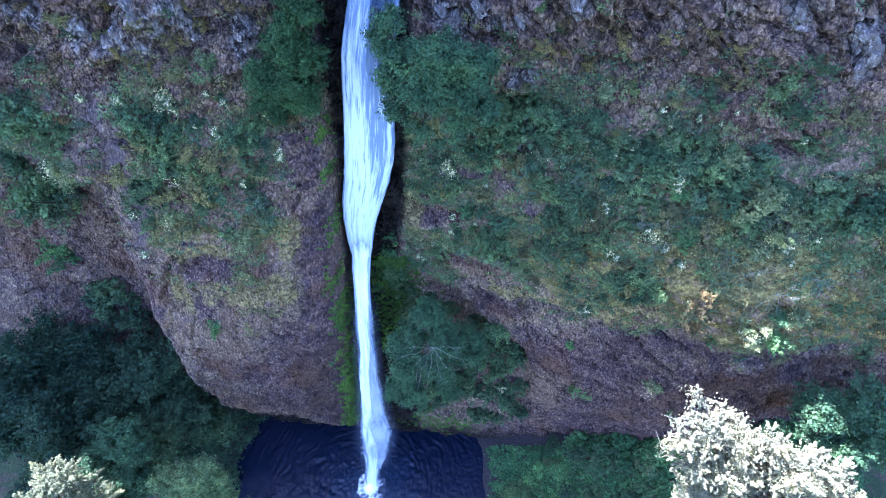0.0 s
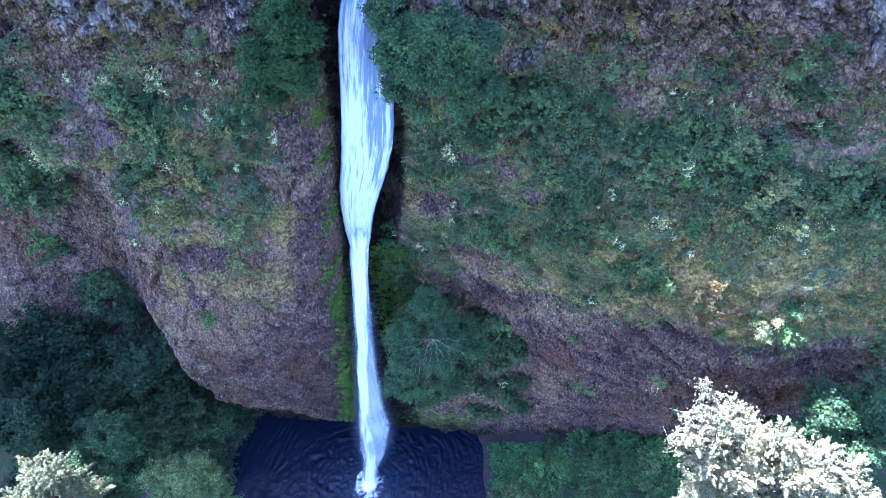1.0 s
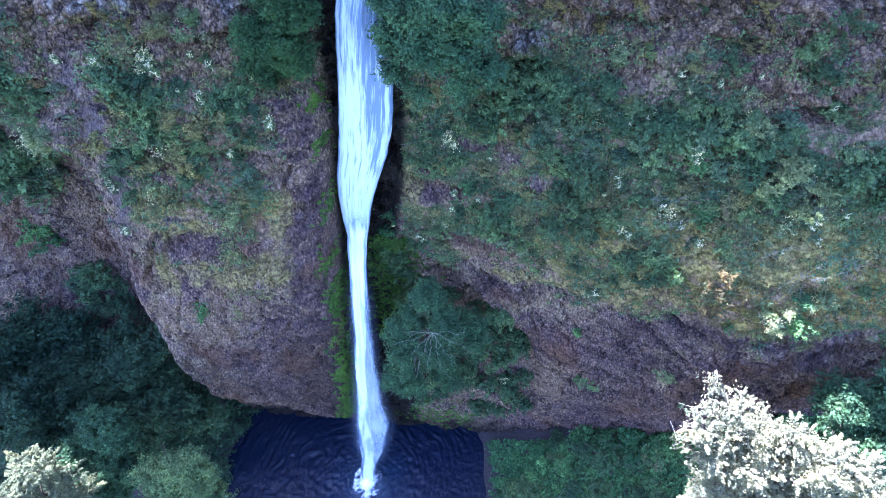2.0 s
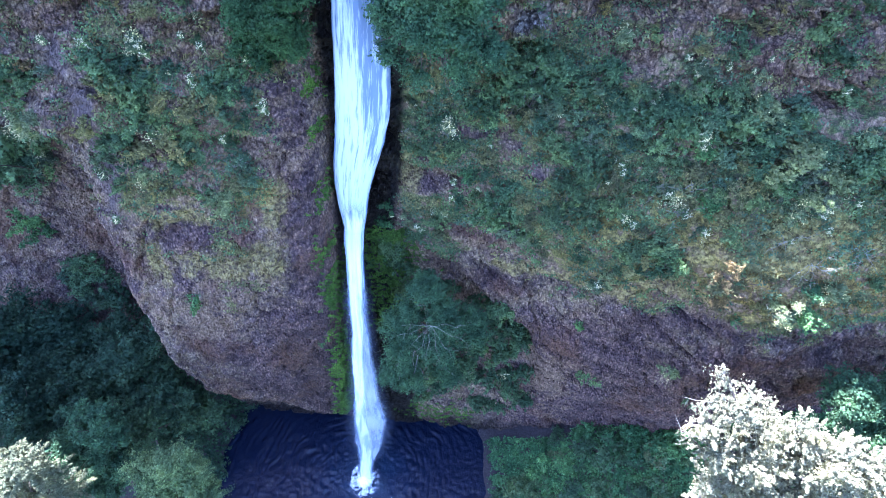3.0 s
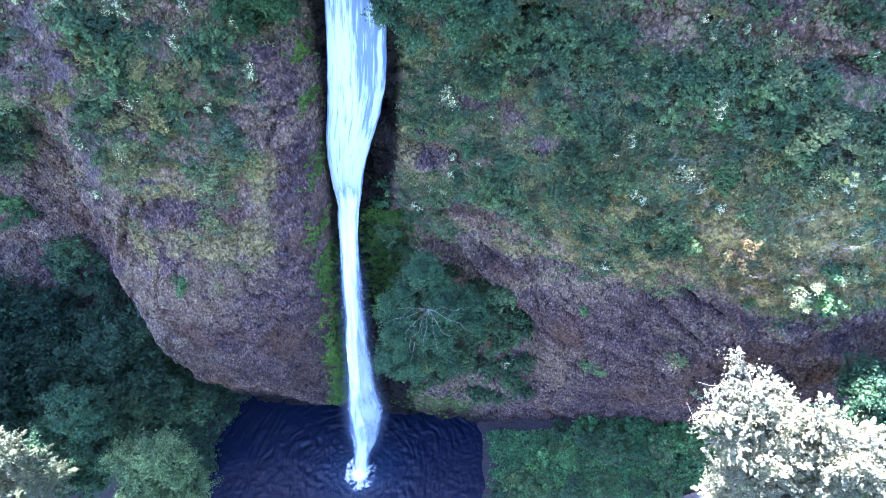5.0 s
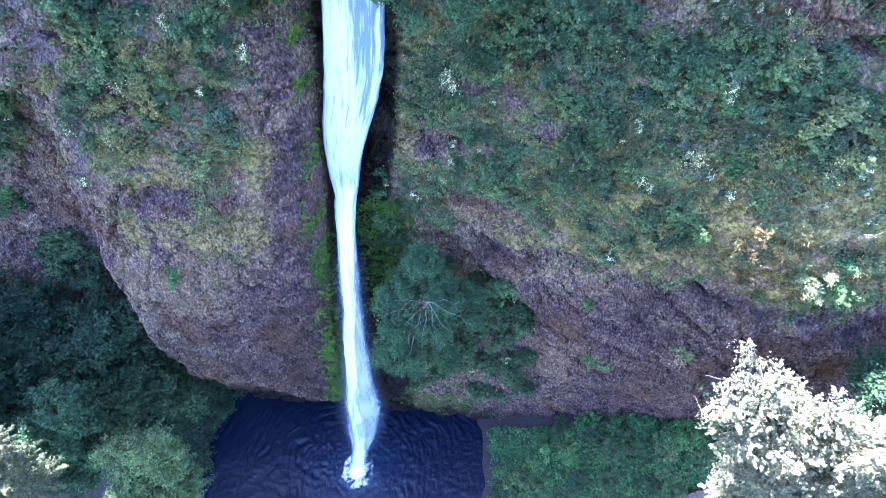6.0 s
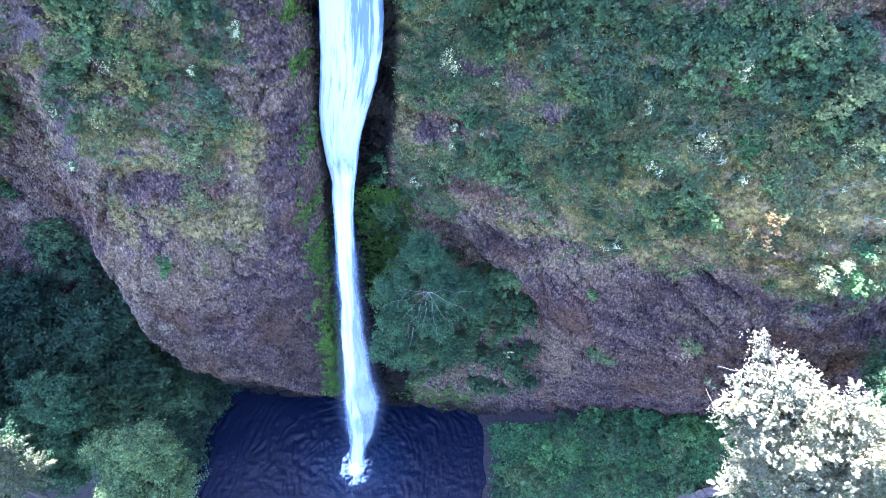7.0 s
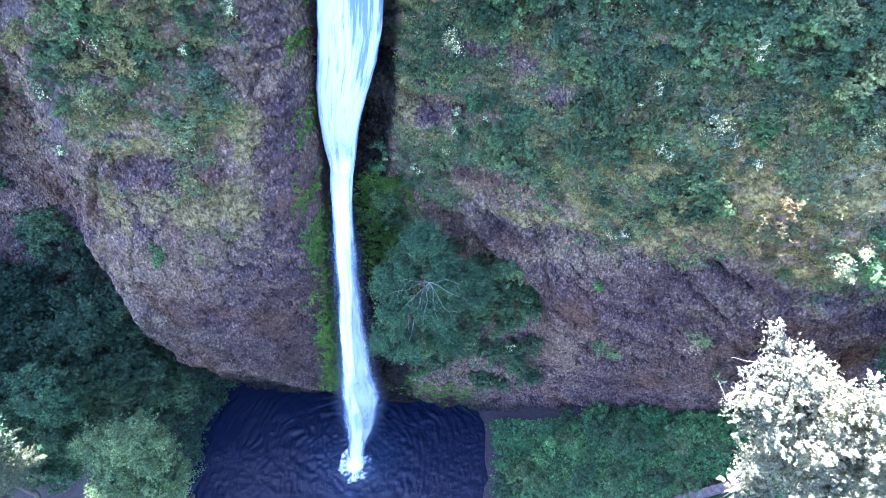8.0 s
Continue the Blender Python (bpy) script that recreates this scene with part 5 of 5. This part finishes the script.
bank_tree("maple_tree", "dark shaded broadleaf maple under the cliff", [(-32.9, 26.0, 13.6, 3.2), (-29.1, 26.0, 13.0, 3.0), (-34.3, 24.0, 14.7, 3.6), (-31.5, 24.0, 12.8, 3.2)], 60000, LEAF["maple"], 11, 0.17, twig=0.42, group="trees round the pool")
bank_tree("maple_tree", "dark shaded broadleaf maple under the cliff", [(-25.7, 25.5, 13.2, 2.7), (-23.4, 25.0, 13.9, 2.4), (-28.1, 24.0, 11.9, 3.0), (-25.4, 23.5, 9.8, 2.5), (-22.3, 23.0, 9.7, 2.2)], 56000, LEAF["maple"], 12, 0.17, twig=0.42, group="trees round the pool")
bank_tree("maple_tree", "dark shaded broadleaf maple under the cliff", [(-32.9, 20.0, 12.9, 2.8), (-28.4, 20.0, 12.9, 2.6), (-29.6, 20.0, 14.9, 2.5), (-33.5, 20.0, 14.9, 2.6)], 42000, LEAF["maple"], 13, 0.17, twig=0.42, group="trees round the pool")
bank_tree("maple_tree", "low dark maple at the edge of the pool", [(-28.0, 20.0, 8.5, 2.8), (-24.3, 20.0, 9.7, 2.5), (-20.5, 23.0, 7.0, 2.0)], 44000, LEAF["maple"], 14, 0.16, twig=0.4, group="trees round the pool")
bank_tree("young_tree", "grey-green broadleaf tree at the trail", [(-22.8, 17.6, 17.2, 1.6), (-21.8, 17.2, 15.8, 1.4), (-25.0, 17.2, 14.9, 1.6), (-23.8, 16.8, 13.7, 1.8), (-22.6, 16.6, 12.5, 1.3), (-26.2, 16.4, 11.0, 1.7), (-25.1, 16.2, 9.1, 1.7)], 60000, LEAF["tree"], 19, 0.12, group="trees round the pool")
bank_tree("young_tree", "pale green broadleaf tree at the pool", [(-16.4, 14.8, 17.2, 1.5), (-18.0, 14.8, 16.0, 1.7), (-16.2, 14.6, 14.9, 1.6), (-18.6, 14.4, 13.6, 1.9), (-17.0, 14.2, 12.0, 2.0)], 80000, LEAF["young"], 15, 0.1, group="trees round the pool")
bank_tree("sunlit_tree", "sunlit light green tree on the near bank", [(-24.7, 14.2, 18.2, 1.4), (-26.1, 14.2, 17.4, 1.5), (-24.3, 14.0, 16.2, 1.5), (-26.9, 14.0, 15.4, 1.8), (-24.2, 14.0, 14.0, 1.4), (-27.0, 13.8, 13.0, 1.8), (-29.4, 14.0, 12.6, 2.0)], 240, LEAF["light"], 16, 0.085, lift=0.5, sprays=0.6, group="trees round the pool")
# crown takes the overbright leaf colour, so its shaded leaves glare too
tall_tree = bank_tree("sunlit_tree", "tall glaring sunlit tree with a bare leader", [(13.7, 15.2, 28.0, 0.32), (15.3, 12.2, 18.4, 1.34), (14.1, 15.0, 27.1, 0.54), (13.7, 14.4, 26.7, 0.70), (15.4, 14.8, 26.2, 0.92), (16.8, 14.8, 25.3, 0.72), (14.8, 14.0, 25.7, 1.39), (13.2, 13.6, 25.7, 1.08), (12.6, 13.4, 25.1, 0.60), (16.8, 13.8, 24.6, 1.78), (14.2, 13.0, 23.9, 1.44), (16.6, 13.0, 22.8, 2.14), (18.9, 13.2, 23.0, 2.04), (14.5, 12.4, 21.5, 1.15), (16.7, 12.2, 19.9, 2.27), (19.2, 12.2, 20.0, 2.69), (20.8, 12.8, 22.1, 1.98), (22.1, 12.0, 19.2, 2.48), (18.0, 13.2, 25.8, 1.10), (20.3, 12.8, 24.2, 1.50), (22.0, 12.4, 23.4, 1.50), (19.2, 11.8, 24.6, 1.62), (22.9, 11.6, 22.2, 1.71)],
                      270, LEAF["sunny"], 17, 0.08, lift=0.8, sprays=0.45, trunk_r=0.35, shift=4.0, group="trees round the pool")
bank_tree("shaded_tree", "teal green tree behind the sunlit one", [(23.4, 17.0, 22.0, 2.0), (26.0, 16.8, 22.4, 2.4), (28.6, 16.6, 22.2, 2.4), (25.6, 16.6, 19.6, 2.6), (28.0, 16.4, 19.0, 2.6)], 50000, LEAF["tree"], 18, 0.115, group="trees round the pool")
bare_twigs(tall_tree, [((13.2, 14.0, 26.6), (12.6, 13.6, 25.7)), ((14.2, 14.4, 26.5), (13.7, 15.0, 27.0)), ((13.4, 13.4, 24.5), (12.0, 13.2, 25.5)), ((13.9, 15.0, 27.6), (13.7, 15.4, 28.5)), ((13.2, 14.0, 27.2), (12.2, 13.8, 27.7))], 5)

# ---- wild flowers and sunlit leaf clusters ----
# x, height and radius in metres
WHITE_WEST = [(-14.7, 39.2, 0.24), (-14.5, 38.9, 0.26), (-14.2, 38.7, 0.21), (-19.4, 38.9, 0.21), (-17.0, 39.2, 0.23), (-12.3, 37.5, 0.22), (-12.1, 37.3, 0.16), (-9.0, 36.3, 0.25), (-8.8, 36.2, 0.19), (-11.4, 34.4, 0.20), (-18.3, 29.9, 0.19), (-9.5, 38.4, 0.21), (-26.5, 31.1, 0.42), (-26.3, 30.2, 0.36), (-26.4, 28.5, 0.33), (-18.7, 32.5, 0.24), (-18.4, 32.3, 0.21), (-13.3, 37.8, 0.13), (-11.6, 38.9, 0.19), (-12.5, 39.3, 0.18)]
WHITE_EAST = [(0.2, 34.2, 0.27), (0.5, 33.7, 0.21), (-1.6, 27.5, 0.24), (-1.3, 27.3, 0.17), (0.6, 30.8, 0.19), (0.5, 30.2, 0.16), (9.2, 33.9, 0.17), (9.2, 33.7, 0.17), (8.5, 33.2, 0.14), (11.5, 33.1, 0.23), (9.6, 31.6, 0.26), (9.9, 31.5, 0.20), (9.3, 31.8, 0.15), (12.4, 32.3, 0.25), (10.2, 36.9, 0.16), (9.4, 36.5, 0.14), (12.0, 38.6, 0.26), (11.9, 38.3, 0.21), (8.9, 39.2, 0.21), (15.8, 36.3, 0.21), (19.8, 34.0, 0.16), (18.7, 32.9, 0.16)]
# (12.6, 35.9) to (18.2, 33.5): sunlit leaf clusters drawn as pale blooms
WHITE_AND_SUNLIT = [(9.0, 26.6, 0.23), (17.1, 32.1, 0.16), (10.5, 37.1, 0.13), (13.3, 38.7, 0.15), (14.1, 38.9, 0.13), (2.6, 33.4, 0.12), (2.0, 31.1, 0.12), (10.0, 37.3, 0.13), (12.6, 35.9, 0.32), (12.6, 35.4, 0.24), (13.1, 35.1, 0.19), (13.3, 31.8, 0.25), (18.3, 33.9, 0.26), (18.2, 33.5, 0.21), (11.5, 38.8, 0.21), (2.2, 13.1, 0.30), (4.9, 13.1, 0.30), (16.5, 17.0, 0.23), (17.1, 16.5, 0.19), (-3.4, 26.3, 0.18), (14.9, 39.3, 0.13), (18.1, 38.5, 0.12)]


def flower_model(seed):
    """A clump of tall stems with flat white flower heads and a few leaves, about 1 m in radius."""
    rng = np.random.default_rng(seed)
    ob = thing("wildflower", "clump of white wild flowers on the cliff, some standing for sunlit leaves", "flowers", (0, 0, -500), "wild flowers on the cliff")
    tips = unit(rng.normal(0, 1, (16, 3)) + np.array([0, -1.1, 0.5])) * rng.uniform(0.3, 1.1, (16, 1))
    stems = [limb(rng, (0, 0.3, -0.4), t, 0.02, 0.01, 0.15, 4) for t in tips]
    part("stem", mesh_of("stem", *tubes([k[0] for k in stems], [k[1] for k in stems], 3), BARK, True), ob)
    low = rng.normal(0, 0.4, (160, 3)) * np.array([1, 0.4, 1])
    part("foliage", mesh_of("foliage", *leaf_tris(rng, low, np.tile([0, -0.8, 0.6], (160, 1)), 0.24), LEAF["green"]), ob)
    petals = np.repeat(tips, 13, axis=0)
    petals = petals + rng.normal(0, 0.12, petals.shape) * np.array([1, 0.5, 0.7])
    part("blossom", mesh_of("blossom", *leaf_quads(rng, petals, np.tile([0, -0.7, 0.7], (len(petals), 1)), 0.115, 0.9), WHITE_BLOOM), ob, "small white flower heads, some standing for sunlit leaves", "stuff")
    return ob


flowers = [flower_model(200 + k) for k in range(3)]
rng = np.random.default_rng(31)
for x, z, r in WHITE_WEST + WHITE_EAST + WHITE_AND_SUNLIT:
    y = float(cliff_y(np.array([x]), np.array([z]))[0])
    r = r * 1.3
    copy_thing(flowers[int(rng.integers(0, 3))], Matrix.LocRotScale((x, y - 0.45, z), Euler((rng.normal(0, 0.2), rng.normal(0, 0.3), rng.normal(0, 0.4))), (r, r, r * rng.uniform(0.9, 1.5))))
for m in flowers:
    for o in list(m.children_recursive) + [m]:
        bpy.data.objects.remove(o)

# ---- outcrops, dead twigs, bank shrubs ----
BANK_GREEN = [(12.1, 22.1, 1.10), (14.0, 21.2, 1.24), (15.9, 20.4, 1.14), (17.7, 19.9, 1.21), (19.7, 19.8, 1.15), (16.2, 21.1, 1.25), (18.8, 20.4, 1.25), (20.9, 20.4, 1.17), (9.3, 21.3, 1.17), (10.3, 19.7, 1.25), (8.2, 19.6, 1.07)]
BANK_DARK = [(14.1, 20.1, 1.63), (12.5, 20.8, 1.25), (15.5, 19.5, 1.14), (19.3, 19.1, 1.25), (10.3, 22.5, 0.98)]
BANK_PALE = [(17.3, 19.0, 0.85), (17.2, 20.1, 0.67), (10.1, 20.7, 0.68)]
BANK_TEAL = [(6.8, 18.0, 1.45), (8.1, 18.3, 1.25), (5.2, 17.8, 1.08), (17.0, 16.0, 1.21), (15.3, 16.6, 1.12), (12.8, 17.3, 1.22), (10.9, 17.5, 1.23)]
TWIGS = [(18.6, 30.9, 1.00), (-11.0, 33.0, 0.70), (12.2, 32.1, 0.68), (4.5, 36.2, 0.92), (17.0, 31.9, 0.64), (0.2, 33.8, 0.56), (21.0, 31.6, 0.69), (2.5, 29.0, 0.72), (12.2, 33.4, 0.61), (11.2, 33.3, 0.55), (-2.0, 33.3, 0.51)]
OCHRE_CUSHIONS = [(-13.7, 41.9, 0.62), (-13.1, 42.0, 0.51), (-14.9, 40.7, 0.41), (-12.2, 42.5, 0.56), (-12.0, 42.6, 0.4), (-16.4, 41.4, 0.46), (-16.0, 41.2, 0.34), (-17.9, 42.5, 0.34), (-9.9, 43.5, 0.33), (-14.5, 43.3, 0.33), (-16.9, 43.1, 0.45), (-20.7, 42.0, 0.4), (-12.5, 43.4, 0.39), (7.9, 42.0, 0.57), (6.4, 40.5, 0.66), (7.7, 40.2, 0.6), (9.2, 41.8, 0.62), (10.8, 42.6, 0.49), (5.0, 41.9, 0.51), (12.7, 42.7, 0.44), (14.2, 42.0, 0.49), (15.0, 41.2, 0.55), (14.7, 40.0, 0.58)]


def outcrop_mesh(seed):
    """An angular boulder about 1 m in radius: a ball cut flat by random planes, with rough faces."""
    rng = np.random.default_rng(seed)
    bm = bmesh.new()
    bmesh.ops.create_icosphere(bm, subdivisions=3, radius=1.0)
    co = np.array([v.co for v in bm.verts])
    for _ in range(16):
        d = unit(rng.normal(0, 1, (1, 3)))[0]
        over = np.clip(co @ d - rng.uniform(0.45, 0.8), 0, None)
        co = co - over[:, None] * d
    co = co + 0.34 * np.stack([fbm(co[:, 0] * 3, co[:, 1] * 3, co[:, 2] * 2 + k, 3) for k in (0, 9, 18)], -1)
    for v, c in zip(bm.verts, co):
        v.co = c
    me = bpy.data.meshes.new("outcrop")
    bm.to_mesh(me)
    bm.free()
    me.materials.append(PALE_ROCK)
    return me


rng = np.random.default_rng(8)
rocks = [outcrop_mesh(k) for k in range(5)]
for x, z, r in CRAGS_WEST + CRAGS_EAST:
    y = float(cliff_y(np.array([x]), np.array([z]))[0])
    ob = tagged(new("rock_outcrop", rocks[int(rng.integers(0, 5))]), "angular pale grey basalt block jutting from the cliff", "rock", "outcrops on the cliff")
    ob.matrix_world = Matrix.LocRotScale((x, y + 0.42 * r, z), Euler((rng.uniform(-0.5, 0.2), rng.uniform(-0.65, -0.15), rng.uniform(-0.5, 0.5))), (r * rng.uniform(0.6, 0.9), r * 0.9, r * rng.uniform(1.2, 1.8)))

for x, z, r in TWIGS:
    y = float(cliff_base(np.array(x), np.array(z))) - 0.3
    ob = thing("dead_branch", "bare silvery dead branches on the cliff", "branch", (x, y, z), "dead branches")
    tip = lambda: np.array([rng.normal(0, 0.75), -0.5 + rng.normal(0, 0.25), rng.normal(0.2, 0.75)]) * r * 1.2
    for _ in range(9):
        p, q = limb(rng, (0, 0, 0), tip(), 0.010, 0.005, 0.2, 6)
        side = [limb(rng, p[3 + k % 2], p[3 + k % 2] + tip() * 0.35, 0.006, 0.004, 0.1, 4) for k in range(3)]
        part("branch", mesh_of("branch", *tubes([p] + [k[0] for k in side], [q] + [k[1] for k in side], 4), PALE_BARK, True), ob)


def plant_bank(tint, spots, seed):
    rng = np.random.default_rng(seed)
    models = [shrub_model(tint, 60 + k, True) for k in range(2)]
    for m in models:
        tagged(m, BANK_LABELS[tint], "shrub", "shrubs on the pool's bank")
    for k, (x, y, r) in enumerate(spots):
        z = float(ground_z(np.array(x), np.array(y))) + 0.45 * r
        copy_thing(models[k % 2], Matrix.LocRotScale((x, y, z), Euler((0, 0, rng.uniform(0, 6.3))), (r * 1.1, r * 1.1, r * rng.uniform(0.8, 1.0))))
    for m in models:
        for o in list(m.children_recursive) + [m]:
            bpy.data.objects.remove(o)


BANK_LABELS = {"green": "leafy green shrub on the bank of the pool", "dark": "dark green bush on the bank of the pool", "pale": "yellowish flowering bush on the bank of the pool", "bank": "lush green bush on the bank of the pool"}
plant_bank("bank", BANK_GREEN, 1)
plant_bank("dark", BANK_DARK + BANK_TEAL, 2)
plant_bank("pale", BANK_PALE, 3)

# cushions of heath and grass between the crags
rng = np.random.default_rng(91)
cushions = []
for k, tint in enumerate(("olive", "green", "olive", "straw", "ochre")):
    model = shrub_model(tint, 80 + k, False)
    model.name = "cushion_plant"
    cushions.append(tagged(model, {"green": "low rounded green cushion plant among crags", "ochre": "yellowish rounded cushion of moss among crags"}.get(tint, "low rounded olive cushion of heath among crags"), "plant", "cushion plants on the crags"))
for x, z, r in OCHRE_CUSHIONS:
    y = float(cliff_y(np.array([x]), np.array([z]))[0])
    copy_thing(cushions[4], Matrix.LocRotScale((x, y - 0.15 * r, z), Euler((0, 0, rng.uniform(0, 6.3))), (r * 1.2, r * 0.8, r * 0.8)))
for k in range(60):
    x, z, r = rng.uniform(-24, 28), rng.uniform(36.5, 45.5), rng.uniform(0.28, 0.62)
    if -9.5 < x < 3.5:
        continue
    y = float(cliff_y(np.array([x]), np.array([z]))[0])
    copy_thing(cushions[k % 4], Matrix.LocRotScale((x, y - 0.1 * r, z), Euler((0, 0, rng.uniform(0, 6.3))), (r * 1.2, r * 0.8, r * 0.75)))
for m in cushions:
    for o in list(m.children_recursive) + [m]:
        bpy.data.objects.remove(o)

# ---- turf, moss and low plants ----
def cliff_spots(rng, count, low, high, keep):
    x, z = rng.uniform(low[0], high[0], count), rng.uniform(low[1], high[1], count)
    k = keep(x, z) > rng.uniform(0, 1, count)
    x, z = x[k], z[k]
    return np.stack([x, cliff_y(x, z), z], -1)


def tufts(rng, spots, per, spread):
    idx = np.repeat(np.arange(len(spots)), per)
    return spots[idx] + rng.normal(0, spread, (len(idx), 3)) * np.array([1, 0.3, 0.6])


rng = np.random.default_rng(21)
cover = lambda x, z: (1 - np.clip(wet_and_shade(x, z), 0, 1)) * np.clip(turf(x, z) * 1.2 + 0.25 + 0.6 * vnoise(x / 1.1, 3.0, z / 1.1), 0, 1)
spots = cliff_spots(rng, 30000, (-36, 7), (30, 46), lambda x, z: cover(x, z) * (0.25 + 0.75 * dryness(x, z)))
tuft_roots = tufts(rng, spots, 6, 0.12)
tagged(new("dry_grass", mesh_of("dry_grass", *blades(rng, tuft_roots, np.tile([0, -0.7, 0.2], (len(tuft_roots), 1)), 0.28, 0.04), STRAW)), "dry olive and straw coloured grass on the cliff", "grass", "", "stuff")
HERBS = [("low_herbs", "green", 46000, 9.0, "low green herbs growing over the cliff", lambda x, z: 1 - 0.75 * dryness(x, z)),
         ("teal_herbs", "teal", 26000, 13.0, "soft teal green herbs growing over the cliff", lambda x, z: 1 - 0.8 * dryness(x, z)),
         ("olive_herbs", "olive", 60000, 17.0, "olive brown herbs growing over the cliff", lambda x, z: 0.45 + 0.55 * dryness(x, z))]
for name, tint, count, level, label, keep in HERBS:
    spots = cliff_spots(rng, count, (-36, 10), (30, 46), lambda x, z: cover(x, z) * keep(x, z) * np.clip(0.25 + 1.6 * vnoise(x / 1.7, level, z / 1.5) + 0.8 * vnoise(x / 0.6, level, z / 0.5), 0, 1))
    herbs = tufts(rng, spots, 14, 0.17) + np.array([0, -0.12, 0.05])
    tagged(new(name, mesh_of(name, *leaf_tris(rng, herbs, np.tile([0, -0.6, 0.8], (len(herbs), 1)), 0.105), LEAF[tint])), label, "herbs", "", "stuff")

# moss and ferns in the splash zone beside the falls
beside = lambda x, z: np.clip(np.interp(z, [14, 18, 24, 30], [1.1, 0.6, 0.4, 0.45]) + 0.9 * vnoise(x / 0.7, 2.0, z / 1.1), 0, 1) * np.exp(-(((x + np.interp(z, [8, 16, 24, 34], [7.6, 7.4, 7.15, 6.95])) / np.interp(z, [9, 16, 30], [0.75, 0.5, 0.36])) ** 2)) * (z > 6.5) * (z < 37) + np.exp(-(((x + 3.6) / 1.4) ** 2)) * (z < 25) * (z > 16) * 0.6 + np.exp(-(((x - 0) / 2.5) ** 2 + ((z - 4.5) / 2) ** 2)) * 0.12
spots = cliff_spots(rng, 52000, (-10, 1), (4, 38), beside)
moss = tufts(rng, spots, 20, 0.11) + np.array([0, -0.05, 0])
tagged(new("moss", mesh_of("moss", *leaf_tris(rng, moss, np.tile([0, -0.8, 0.6], (len(moss), 1)), 0.095), MOSS)), "bright wet moss and ferns beside the falls", "moss", "", "stuff")

# green growth on the banks
def bank_spots(rng, count, low, high):
    x, y = rng.uniform(low[0], high[0], count), rng.uniform(low[1], high[1], count)
    k = (pool_edge(x, y) > np.where(x > 0, 0.85, 0.15)) & (y < cliff_base(x, np.maximum(ground_z(x, y), 0.5)) - np.where((x > 0) & (x < 11.5), 1.3, 0.1))
    k &= ~((x > 15.4) & (x < 21) & (np.abs(y - 15.2 - 0.24 * (x - 16.3)) < 0.7))
    k &= ~((np.abs(x + 27.0) < 3.4) & (np.abs(y - 15.8) < 2.6))
    x, y = x[k], y[k]
    return np.stack([x, y, ground_z(x, y)], -1)


spots = bank_spots(rng, 9000, (4, 8), (34, 27))
bank_leaves = tufts(rng, spots, 15, 0.25) * np.array([1, 1, 1]) + np.array([0, 0, 0.25])
tagged(new("bank_plants", mesh_of("bank_plants", *leaf_tris(rng, bank_leaves, np.tile([0, -0.2, 1.0], (len(bank_leaves), 1)), 0.15), LEAF["bank"])), "lush green low plants on the bank", "plants", "", "stuff")
spots = bank_spots(rng, 6000, (-36, 8), (-18, 30))
bank_leaves = tufts(rng, spots, 12, 0.25) + np.array([0, 0, 0.3])
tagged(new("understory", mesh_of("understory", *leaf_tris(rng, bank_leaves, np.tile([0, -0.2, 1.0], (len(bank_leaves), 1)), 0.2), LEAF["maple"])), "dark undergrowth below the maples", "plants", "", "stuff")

# ---- trail and its low wall ----
def rounded_block(size, seed, mat, name):
    """A block with softened, uneven edges."""
    rng = np.random.default_rng(seed)
    bm = bmesh.new()
    bmesh.ops.create_cube(bm, size=1.0)
    for v in bm.verts:
        v.co = Vector(v.co[k] * size[k] * rng.uniform(0.9, 1.05) for k in range(3))
    bmesh.ops.bevel(bm, geom=bm.edges[:], offset=min(size) * 0.16, segments=2, affect="EDGES")
    me = bpy.data.meshes.new(name)
    bm.to_mesh(me)
    bm.free()
    me.materials.append(mat)
    return me


tx, ty = np.arange(-31.0, -22.8, 0.2), np.arange(12.6, 18.4, 0.2)
X4, Y4 = np.meshgrid(tx, ty, indexing="ij")
rim = ((np.abs(X4 + 27.0) / 3.9) ** 4 + (np.abs(Y4 - 15.5) / 2.7) ** 4) + 0.25 * vnoise(X4 / 0.9, Y4 / 0.9, 3.0)
Z4 = np.maximum(ground_z(X4, Y4), 0.5 * ground_z(X4, Y4) + 1.0) + np.where(rim < 1, 0.10, -0.7) + 0.02 * vnoise(X4 / 0.5, Y4 / 0.5, 1.0)
tagged(new("trail", mesh_of("trail", np.stack([X4, Y4, Z4], -1).reshape(-1, 3), grid_faces(len(tx), len(ty)), PAVING, True)), "worn mauve-brown earth of the trail by the pool", "trail", "", "structure")

wall = thing("stone_wall", "low wall of pale rough stones along the trail", "wall", (0, 0, 0))
stones = [rounded_block((0.62, 0.45, 0.34), 20 + k, WALL_STONE, "stone") for k in range(5)]
for row in range(3):
    for k in range(9):
        x, y = 16.3 + 0.58 * (k + 0.5 * (row % 2)), 15.2 + 0.14 * k
        ob = part("stone", stones[(k * 2 + row) % 5], wall)
        ob.location = (x, y, float(ground_z(np.array(x), np.array(y))) + 0.1 + 0.33 * row)
        ob.rotation_euler = (0.05 * (k % 3 - 1), 0.05 * (row - 1), 0.2 + 0.1 * (k % 2))
